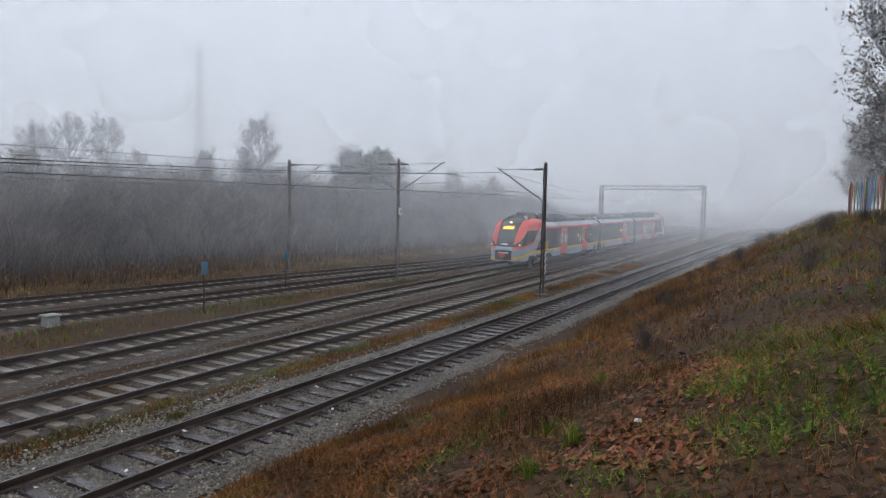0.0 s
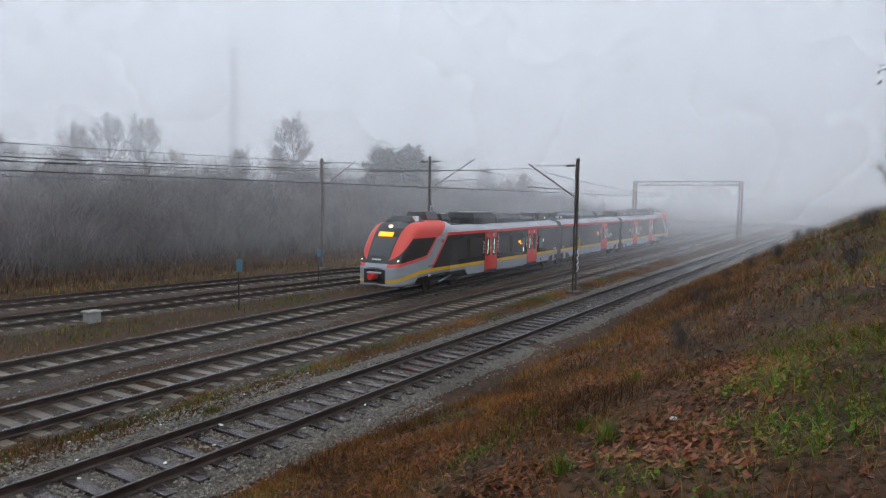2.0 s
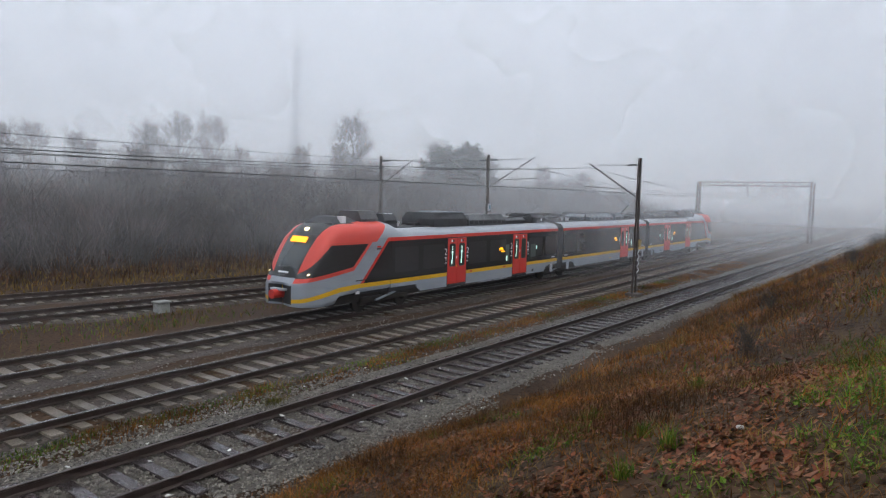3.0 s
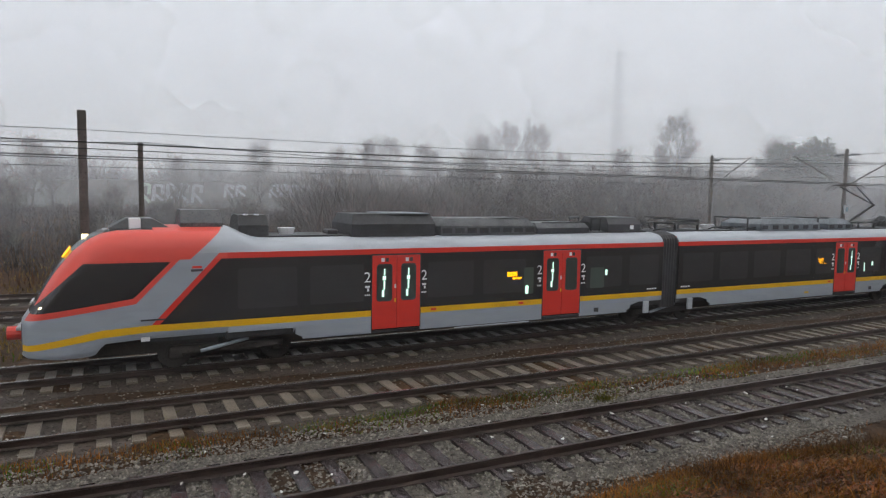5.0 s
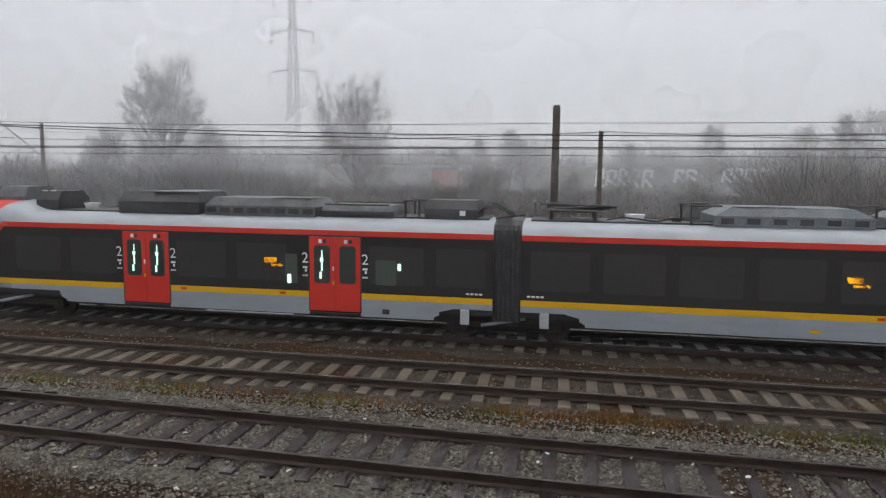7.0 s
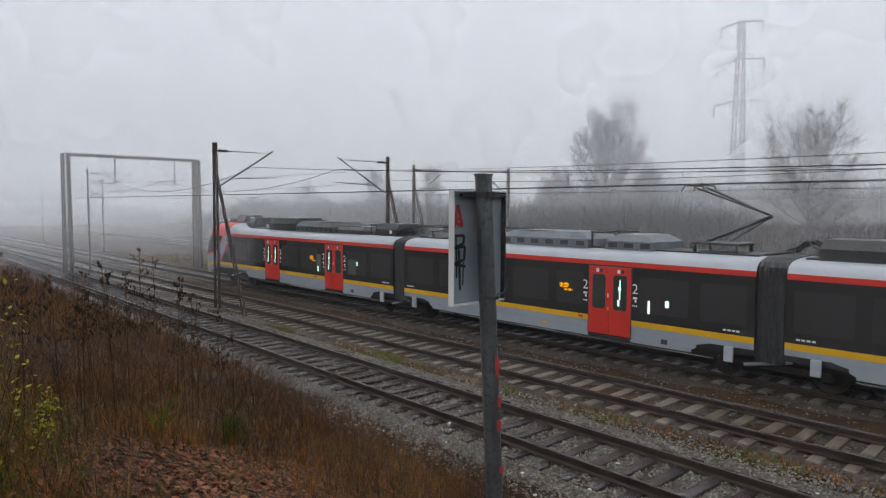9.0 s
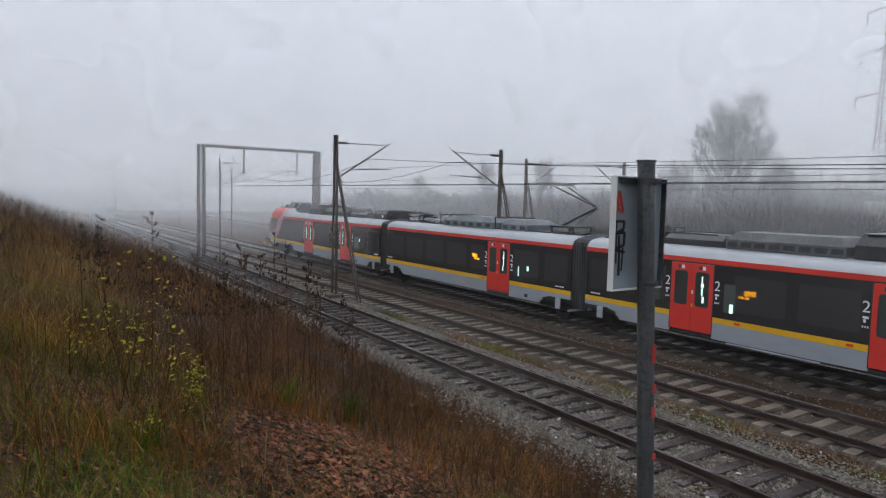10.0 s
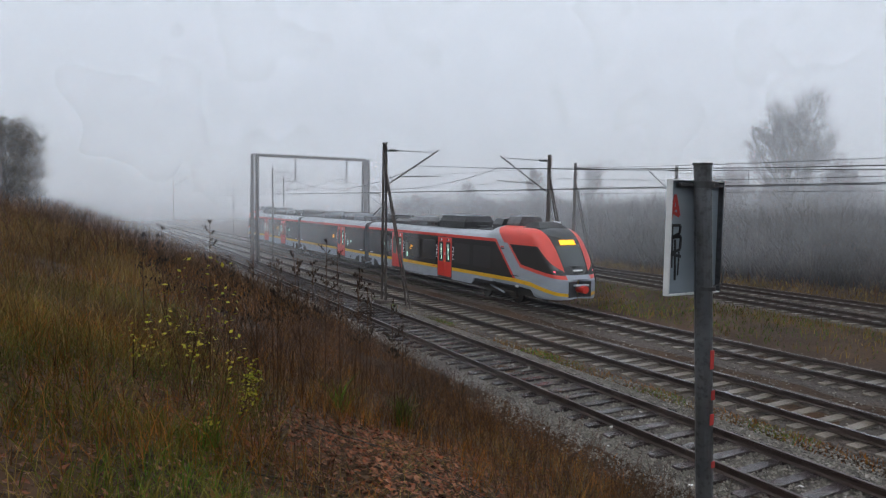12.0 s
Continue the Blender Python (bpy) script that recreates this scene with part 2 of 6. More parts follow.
def rail(parent, yf, off, x0, x1, step, head):
    rows, top = [], []
    x = x0
    while x <= x1:
        y = yf(x) + off
        rows.append([(x, y + a, b) for a, b in RAIL])
        top.append([(x, y - 0.033, -0.004), (x, y - 0.026, 0.001), (x, y + 0.026, 0.001), (x, y + 0.033, -0.004)])
        x += step
    r = strip("rail", rows, M_RAIL, parent, closed=True, caps=True)
    strip("rail_head", [t[::-1] for t in top], head, r, "worn running surface")
    return r


def sleeper_mesh(name, length, width, height, material, waist):
    bm = bmesh.new()
    sec = [-length / 2, -length / 2 + 0.02, -0.45, 0.45, length / 2 - 0.02, length / 2]
    rows = []
    for k, y in enumerate(sec):
        w = width / 2 * (0.96 if k in (0, 5) else 1)
        h = height - (waist if k in (2, 3) else 0) - (0.012 if k in (0, 5) else 0)
        rows.append([bm.verts.new((sx * ww, y, z)) for sx, ww, z in ((-1, w, -0.12), (-1, w * 0.9, h), (1, w * 0.9, h), (1, w, -0.12))])
    for a, b in zip(rows, rows[1:]):
        for k in range(4):
            bm.faces.new((a[k], a[(k + 1) % 4], b[(k + 1) % 4], b[k]))
    bm.faces.new(rows[0])
    bm.faces.new(rows[-1][::-1])
    bmesh.ops.recalc_face_normals(bm, faces=bm.faces)
    me = bpy.data.meshes.new(name)
    bm.to_mesh(me)
    bm.free()
    me.materials.append(material)
    return me


SLEEPER_WOOD = sleeper_mesh("sleeper", 2.6, 0.25, 0.022, M_WOOD, 0.0)
SLEEPER_CONC = sleeper_mesh("sleeper", 2.6, 0.27, 0.024, M_CONC, 0.02)


def track(name, yf, half_gauge, x0, x1, step, head, sleeper, gap, part_lo, part_hi, label):
    t = thing(name, label, "railway track", "parallel railway tracks", kind="structure")
    for off in (-half_gauge, half_gauge):
        rail(t, yf, off, x0, x1, step, head)
    rng = random.Random(5)
    far_v, far_f = [], []
    base_v = [tuple(v.co) for v in sleeper.vertices]
    base_f = [tuple(p.vertices) for p in sleeper.polygons]
    x = x0 + 0.3
    while x < x1:
        slope = (yf(x + 0.5) - yf(x - 0.5))
        m = pose(x + rng.uniform(-0.03, 0.03), yf(x) + rng.uniform(-0.03, 0.03), -0.19 + rng.uniform(-0.01, 0.008), 0, 0, math.degrees(slope) + rng.uniform(-1.2, 1.2))
        if part_lo < x < part_hi:
            s = new("sleeper", sleeper)
            s.parent = t
            s.matrix_basis = m
        else:
            o = len(far_v)
            far_v += [tuple(m @ Vector(v)) for v in base_v]
            far_f += [tuple(o + k for k in f) for f in base_f]
        x += gap
    rest = mesh_ob("distant_sleepers", far_v, far_f, sleeper.materials[0], t)
    tagged(rest, kind="stuff")
    return t


G = 0.78
track("siding_track", siding_y, G, -150, 150, 3, M_RAILTOP_DULL, SLEEPER_WOOD, 0.63, -60, 60, "old siding with wet wooden sleepers and dull rails")
track("main_track", lambda x: 14.147 + G, G, -180, 180, 6, M_RAILTOP, SLEEPER_CONC, 0.63, -55, 60, "main line track on pale concrete sleepers")
track("train_track", lambda x: 18.414 + G, G, -180, 180, 6, M_RAILTOP, SLEEPER_CONC, 0.63, -45, 60, "running track on concrete sleepers under the train")
track("outer_track", far_a_y, G, -150, 150, 2, M_RAILTOP, SLEEPER_CONC, 0.65, -40, 50, "station track curving away beside the grass strip")
track("outer_track", far_b_y, G, -150, 150, 2, M_RAILTOP_DULL, SLEEPER_CONC, 0.65, -30, 50, "outermost track along the overgrown bank")
bed("ballast_bed", siding_y, M_BALLAST, -160, 160, 1.75, "grey crushed stone ballast under the siding")
bed("ballast_bed", lambda x: 14.147 + G, M_BALLAST_OLD, -190, 190, 1.6, "brown oily ballast under the main line")
bed("ballast_bed", lambda x: 18.414 + G, M_BALLAST_OLD, -190, 190, 1.8, "brown oily ballast under the running track")
bed("ballast_bed", far_a_y, M_BALLAST_OLD, -160, 160, 1.5, "brown ballast under the station track")
bed("ballast_bed", far_b_y, M_BALLAST_OLD, -160, 160, 1.5, "brown ballast under the outermost track")


# ---------------------------------------------------------------- overhead line
def lattice_mast(x, y, h, label, arm=0, stay=None, width=0.46):
    """Two channels with flat lacing; a tubular bracket reaches over the track."""
    t = thing("catenary_mast", label, "catenary mast", "masts of the overhead line", pose(x, y, -0.25))
    H = h + 0.25
    part("foundation", box(-0.35, 0.35, -0.35, 0.35, -0.15, 0.2, 0.04), M_MASTCONC, t)
    top = width * 0.55
    for sgn in (-1, 1):
        part("channel", bar((sgn * width / 2, 0, 0), (sgn * top / 2, 0, H), 0.07, 0.13), M_STEEL, t)
    n = max(int(H / 0.75), 3)
    for k in range(n):
        z0, z1 = 0.5 + (H - 0.6) * k / n, 0.5 + (H - 0.6) * (k + 1) / n
        s = 1 if k % 2 else -1
        w0 = (width + (top - width) * z0 / H) / 2
        w1 = (width + (top - width) * z1 / H) / 2
        part("lacing_bar", bar((s * w0, 0.07, z0), (-s * w1, 0.07, z1), 0.05, 0.012), M_STEEL, t)
    part("cap", box(-top / 2 - 0.04, top / 2 + 0.04, -0.08, 0.08, H, H + 0.03), M_STEEL, t)
    if arm:
        bracket(t, arm, H)
    if stay:
        for off in (-0.16, 0.16):
            part("stay", bar((stay[0] + off, stay[1], 0), (off * 0.3, 0.0, H - 1.0), 0.06, 0.06), M_STEEL, t)
        for k in range(5):
            f0 = 0.12 + 0.15 * k
            p = [Vector((stay[0] + o, stay[1], 0)).lerp(Vector((o * 0.3, 0, H - 1.0)), f0) for o in (-0.16, 0.16)]
            part("lacing_bar", bar(p[0], p[1], 0.04, 0.012), M_STEEL, t)
    return t


def bracket(t, reach, H, low=2.05):
    """Slanting strut, top tie, steady arm and insulators over the track."""
    s = 1 if reach > 0 else -1
    tip = Vector((0, reach, H - 0.2))
    part("strut", rod((0, 0, H - low), tip, 0.035), M_STEEL, t)
    part("tie", rod((0, 0, H - 0.32), (0, reach * 0.94, H - 0.3), 0.018), M_STEEL, t)
    ins = bmesh.new()
    for k in range(6):
        f = 0.06 + 0.028 * k
        add_rod(ins, (0, reach * f, H - 0.318), (0, reach * (f + 0.012), H - 0.318), 0.065, n=8)
    part("insulator", ins, M_DARK, t)
    part("registration_arm", rod((0, reach * 0.3, H - 1.55), (0, reach * 1.05, H - 1.45), 0.022), M_STEEL, t)
    part("dropper_tube", rod((0, reach * 0.62, H - 1.0), (0, reach * 0.66, H - 1.55), 0.015), M_STEEL, t)


def post_mast(x, y, h, label, arms=(), r=0.10, stay=None):
    t = thing("catenary_mast", label, "catenary mast", "masts of the overhead line", pose(x, y, -0.25))
    H = h + 0.25
    bm = bmesh.new()
    add_bar(bm, (-r * 0.7, 0, 0), (-r * 0.55, 0, H), 0.06, 0.16)
    add_bar(bm, (r * 0.7, 0, 0), (r * 0.55, 0, H), 0.06, 0.16)
    add_bar(bm, (0, 0, 0), (0, 0, H - 0.05), r * 1.1, 0.08)
    part("post", bm, M_MASTCONC, t)
    part("foundation", box(-0.35, 0.35, -0.35, 0.35, -0.1, 0.15, 0.04), M_MASTCONC, t)
    for a in arms:
        bracket(t, a, H)
    if stay:
        for off in (-0.15, 0.15):
            part("stay", bar((stay + off, 0.2, 0), (off * 0.4, 0.0, H - 1.2), 0.06, 0.06), M_STEEL, t)
        for k in range(4):
            f0 = 0.15 + 0.18 * k
            p = [Vector((stay + o, 0.2, 0)).lerp(Vector((o * 0.4, 0, H - 1.2)), f0) for o in (-0.15, 0.15)]
            part("lacing_bar", bar(p[0], p[1], 0.04, 0.012), M_STEEL, t)
    return t


def truss_portal(x, y0, y1, h, label, double=False, light=False):
    t = thing("catenary_portal", label, "catenary portal", "masts of the overhead line", pose(x, 0, -0.25))
    H = h + 0.25
    for y in (y0, y1):
        for sx in (-0.28, 0.28):
            for sy in (-0.2, 0.2):
                part("leg", bar((sx, y + sy, 0), (sx * 0.7, y + sy * 0.8, H), 0.13, 0.13), M_STEEL, t)
        n = 9
        for k in range(n):
            z0, z1 = H * k / n, H * (k + 1) / n
            s = 1 if k % 2 else -1
            for sx in (-0.26, 0.26):
                part("lacing_bar", bar((sx, y + 0.2 * s, z0), (sx, y - 0.2 * s, z1), 0.05, 0.02), M_STEEL, t)
            part("lacing_bar", bar((0.26 * s, y - 0.2, z0), (-0.26 * s, y - 0.2, z1), 0.05, 0.02), M_STEEL, t)
    d = 0.12 if light else 0.5
    for z in (H - d, H):
        for sx in ((-0.2, 0.2) if not light else (0,)):
            part("chord", bar((sx, y0, z), (sx, y1, z), 0.12, 0.12), M_STEEL, t)
    n = int((y1 - y0) / 0.9)
    for k in range(n):
        a, b = y0 + (y1 - y0) * k / n, y0 + (y1 - y0) * (k + 1) / n
        z0, z1 = (H - d, H) if k % 2 else (H, H - d)
        for sx in ((-0.2, 0.2) if not light else (0,)):
            part("lacing_bar", bar((sx, a, z0), (sx, b, z1), 0.07, 0.05), M_STEEL, t)
    for yy in (14.9, 19.2):
        part("hanger", bar((0, yy + 0.9, H), (0, yy + 0.9, H - 2.0), 0.09, 0.09), M_STEEL, t)
        part("strut", rod((0, yy + 0.9, H - 1.9), (0, yy - 0.1, H - 0.7), 0.03), M_STEEL, t)
        part("registration_arm", rod((0, yy + 0.9, H - 2.0), (0, yy - 0.3, H - 1.95), 0.025), M_STEEL, t)
    return t


lattice_mast(33.9, 12.25, 6.9, "laced steel catenary mast with a bracket over the main line", arm=2.8)
lattice_mast(-29.45, 13.2, 7.45, "laced steel catenary mast with a slanting lattice stay", arm=2.9, stay=(2.1, 0.3))
post_mast(35.8, 22.7, 7.4, "brown catenary post with brackets on both sides", arms=(-3.3, 3.1))
post_mast(35.0, 31.0, 7.4, "thin brown catenary post with one bracket", arms=(-3.0,))
post_mast(-0.63, 22.4, 6.85, "brown catenary post with a short top arm beside the running track", arms=(), r=0.065)
post_mast(1.4, 34.5, 6.8, "thin brown catenary post by the outer tracks", arms=(), r=0.06)
post_mast(-28.5, 22.4, 7.3, "brown stayed catenary post with a bracket over the running track", arms=(-3.2,), stay=1.9)
post_mast(-34.0, 29.0, 7.4, "brown stayed catenary post with a bracket towards the outer tracks", arms=(3.0,), stay=1.9)
post_mast(-31.8, 36.0, 7.4, "brown catenary post beyond the outer tracks", arms=(-3.0,))
truss_portal(96.0, 12.4, 26.4, 7.6, "laced steel portal spanning the tracks in thick fog")
truss_portal(-51.9, 12.6, 21.8, 8.2, "light steel portal over two tracks in fog", light=True)
post_mast(-51.6, 13.9, 7.2, "catenary post beside the portal leg", arms=(3.0,))
post_mast(-94.0, 12.4, 8.5, "far catenary post fading into fog", arms=(3.0,))
post_mast(-98.0, 21.0, 8.0, "far catenary post fading into fog", arms=(-3.0,))
post_mast(-75.0, 21.6, 7.5, "far catenary post fading into fog", arms=(-3.0,))
post_mast(147.0, 9.0, 9.0, "far catenary post fading into fog", arms=(3.0,))
post_mast(120.0, 30.0, 8.0, "far catenary post fading into fog", arms=(-3.0,))


def wire_run(name, pts, sag, r, label, n=10):
    """A wire hung from support to support."""
    t = thing(name, label, "overhead wire", "overhead wires")
    for a, b in zip(pts, pts[1:]):
        a, b = Vector(a), Vector(b)
        rows = []
        for k in range(n + 1):
            f = k / n
            p = a.lerp(b, f)
            p.z -= sag * 4 * f * (1 - f)
            rows.append([(p.x, p.y + r * math.cos(q), p.z + r * math.sin(q)) for q in (0.5, 2.6, 4.7)])
        strip("wire_span", rows, M_WIRE, t, closed=True)
    return t


def catenary(yc, supports, z_mess, z_con, sag, label):
    t = wire_run("contact_line", [(x, yc, z_mess) for x in supports], sag, 0.014, label)
    for dy in (-0.03, 0.03):
        for a, b in zip(supports, supports[1:]):
            rows = []
            for k in range(5):
                x = a + (b - a) * k / 4
                y = yc + dy + (0.25 if supports.index(a) % 2 else -0.25) * (1 - k / 2)
                rows.append([(x, y + 0.012 * math.cos(q), z_con + 0.012 * math.sin(q)) for q in (0.5, 2.6, 4.7)])
            strip("contact_wire", rows, M_WIRE, t, closed=True)
    for a, b in zip(supports, supports[1:]):
        n = 7
        for k in range(1, n):
            f = k / n
            x = a + (b - a) * f
            part("dropper", rod((x, yc, z_con), (x, yc, z_mess - sag * 4 * f * (1 - f)), 0.008, n=3), M_WIRE, t)
    return t


catenary(14.93, [180, 96, 33.9, -29.3, -51, -94, -170], 6.45, 5.2, 1.0, "twin contact wires and messenger above the main line")
catenary(19.19, [180, 96, 35.8, -28.5, -51, -98, -170], 6.5, 5.33, 0.95, "twin contact wires and messenger above the running track")
catenary(27.8, [150, 35.8, 1.4, -34, -95], 6.35, 5.38, 0.4, "contact wire and messenger above the station track")
wire_run("feeder_wire", [(150, 22.7, 7.0), (35.8, 22.7, 6.75), (-0.63, 21.9, 6.25), (-28.5, 22.4, 6.6), (-98, 21, 7.2)], 0.15, 0.011, "thin feeder wire along the post tops")
wire_run("feeder_wire", [(150, 33.0, 6.9), (35.0, 31.0, 6.9), (1.4, 34.4, 6.7), (-31.8, 36.0, 6.9)], 0.2, 0.011, "thin feeder wire along the outer posts")


# ---------------------------------------------------------------- the train
def lerp_table(table, s):
    if s <= table[0][0]:
        return table[0][1]
    for (a, va), (b, vb) in zip(table, table[1:]):
        if s <= b:
            return va + (vb - va) * (s - a) / (b - a)
    return table[-1][1]


PROFILE = [(1.36, 0.0), (1.42, 0.05), (1.435, 0.14), (1.44, 0.185), (1.44, 0.215), (1.44, 0.245), (1.44, 0.35), (1.44, 0.48), (1.44, 0.62), (1.435, 0.74), (1.43, 0.771), (1.42, 0.80), (1.415, 0.823), (1.37, 0.88), (1.27, 0.93), (1.12, 0.96), (0.8, 0.985), (0.4, 0.996), (0.0, 1.0)]
NOSE_TOP = [(0, 1.46), (0.15, 1.68), (0.32, 2.0), (0.55, 2.42), (0.78, 2.76), (1.08, 3.13), (1.37, 3.38), (1.67, 3.54), (2.0, 3.62), (2.6, 3.655), (4.6, 3.66)]
NOSE_WIDE = [(0, 0.98), (0.12, 1.10), (0.3, 1.20), (0.6, 1.28), (1.1, 1.35), (2.0, 1.41), (3.0, 1.44)]
SIDE = 1.44


def ring(s, low, top, wide, pinch=1.0, round_front=0.0):
    """One cross-section; the front bows back towards its sides."""
    out = []
    for sgn in (-1, 1):
        pts = [(sgn * y / 1.44 * wide * pinch, low + (top - low) * f) for y, f in PROFILE]
        out += pts if sgn < 0 else pts[::-1][1:]
    return [(s + round_front * (abs(y) / 1.44) ** 2 * 0.75, y, z) for y, z in out]


def skin_bm(rows):
    bm = bmesh.new()
    vs = [[bm.verts.new(p) for p in row] for row in rows]
    for a, b in zip(vs, vs[1:]):
        for k in range(len(a) - 1):
            bm.faces.new((a[k], a[k + 1], b[k + 1], b[k]))
    bmesh.ops.remove_doubles(bm, verts=bm.verts, dist=1e-5)
    bmesh.ops.recalc_face_normals(bm, faces=bm.faces)
    return bm


def cut(bm, a, b):
    """Cut along the upright-to-the-side plane through two points (s, z)."""
    d = Vector((b[0] - a[0], 0, b[1] - a[1]))
    n = Vector((-d.z, 0, d.x)).normalized()
    bmesh.ops.bisect_plane(bm, geom=bm.verts[:] + bm.edges[:] + bm.faces[:], plane_co=(a[0], 0, a[1]), plane_no=n, dist=1e-5)


def above(p, a, b):
    """Height of p = (s, z) over the line from a to b."""
    return p[1] - (a[1] + (b[1] - a[1]) * (p[0] - a[0]) / (b[0] - a[0]))


def split_by(bm, choose):
    """Sorts the faces into one bmesh a class."""
    out = {}
    for f in bm.faces:
        c = f.calc_center_median()
        out.setdefault(choose(c, f.normal), []).append([v.co.copy() for v in f.verts])
    made = {}
    for key, faces in out.items():
        nb = bmesh.new()
        for f in faces:
            nb.faces.new([nb.verts.new(c) for c in f])
        bmesh.ops.remove_doubles(nb, verts=nb.verts, dist=1e-5)
        for f in nb.faces:
            f.smooth = True
        made[key] = nb
    return made


WIN_FRONT = ((2.98, 1.25), (4.45, 2.85))
BAND_IN = ((2.80, 1.25), (4.27, 2.85))
CAB_REAR = ((2.41, 1.93), (3.29, 2.84))
CAB_REAR_RED = ((2.50, 1.84), (3.45, 2.84))
CAB_LOW = ((0.10, 1.58), (2.41, 1.93))
RED_LOW = ((0.0, 1.42), (2.50, 1.80))
CAB_TOP = ((0.19, 1.68), (1.39, 2.84))
YEL_LOW = ((0.0, 0.70), (1.71, 1.0))
YEL_TOP = ((0.0, 0.84), (1.71, 1.19))
YEL_LOW2 = ((1.71, 1.0), (2.8, 1.08))
YEL_TOP2 = ((1.71, 1.19), (2.8, 1.25))
HOOD_END = ((3.72, 2.86), (4.52, 3.60))


def nose_class(c, n):
    s, ay, z = c.x, abs(c.y), c.z
    p = (s, z)
    plan = 0.66 + 0.12 * (s - 0.2)
    side = "_near" if c.y < 0 else "_far"
    if ay < plan and s < 2.9:
        if z > 1.62:
            return "windscreen" if 1.96 < z < 2.86 and ay < plan - 0.07 else "cowl"
        if z > 1.38:
            return "chin"
        return "intake" if 0.66 < z < 1.34 and s < 0.62 else "bumper"
    if z > 2.85 or above(p, *CAB_TOP) > 0 and s < 1.39 or z > 2.80 and s < 3.3:
        if above(p, *HOOD_END) > 0 and s < 4.56:
            return "hood" + side
        return "roof_side" + side if z > 3.0 else ("red_line" + side if above(p, *BAND_IN) < 0 else "flank" + side)
    if above(p, *CAB_LOW) > 0 and above(p, *CAB_REAR) > 0 and z < 2.80:
        return "cab_window" + side
    if above(p, *RED_LOW) > 0 and above(p, *CAB_REAR_RED) > 0 and s < 3.6:
        return "red_line" + side
    if above(p, *WIN_FRONT) < 0 and z > 1.25:
        return "saloon_window" + side
    if above(p, *BAND_IN) < 0 and z > 1.25:
        return "red_edge" + side
    lo, hi = (YEL_LOW, YEL_TOP) if s < 1.71 else ((YEL_LOW2, YEL_TOP2) if s < 2.8 else (((0, 1.08), (1, 1.08)), ((0, 1.25), (1, 1.25))))
    if above(p, *lo) > 0 and above(p, *hi) < 0:
        return "yellow_stripe" + side
    return "flank" + side


def letters(text, size, m, material, parent, name="lettering"):
    cu = bpy.data.curves.new(name, "FONT")
    cu.body, cu.size, cu.extrude = text, size, 0.001
    cu.align_x = "CENTER"
    tmp = bpy.data.objects.new(name, cu)
    me = bpy.data.meshes.new_from_object(tmp)
    bpy.data.objects.remove(tmp)
    me.materials.append(material)
    ob = new(name, me)
    ob.parent = parent
    ob.matrix_basis = m
    return ob


def rounded_plate(x0, x1, z0, z1, y, thick, r=0.06):
    """An upright plate in the car's side with rounded corners."""
    bm = bmesh.new()
    pts = []
    for cx, cz, a0 in ((x1 - r, z1 - r, 0), (x0 + r, z1 - r, 90), (x0 + r, z0 + r, 180), (x1 - r, z0 + r, 270)):
        for k in range(4):
            a = radians(a0 + 30 * k)
            pts.append((cx + r * math.cos(a), cz + r * math.sin(a)))
    s = 1 if y > 0 else -1
    front = [bm.verts.new((x, y + s * thick, z)) for x, z in pts]
    back = [bm.verts.new((x, y, z)) for x, z in pts]
    bm.faces.new(front)
    for k in range(len(pts)):
        j = (k + 1) % len(pts)
        bm.faces.new((front[k], back[k], back[j], front[j]))
    bmesh.ops.recalc_face_normals(bm, faces=bm.faces)
    return bm


def side_box(x0, x1, z0, z1, sgn, proud, deep=0.03, bevel=0.0):
    y = SIDE * sgn
    return box(x0, x1, min(y - sgn * deep, y + sgn * proud), max(y - sgn * deep, y + sgn * proud), z0, z1, bevel)


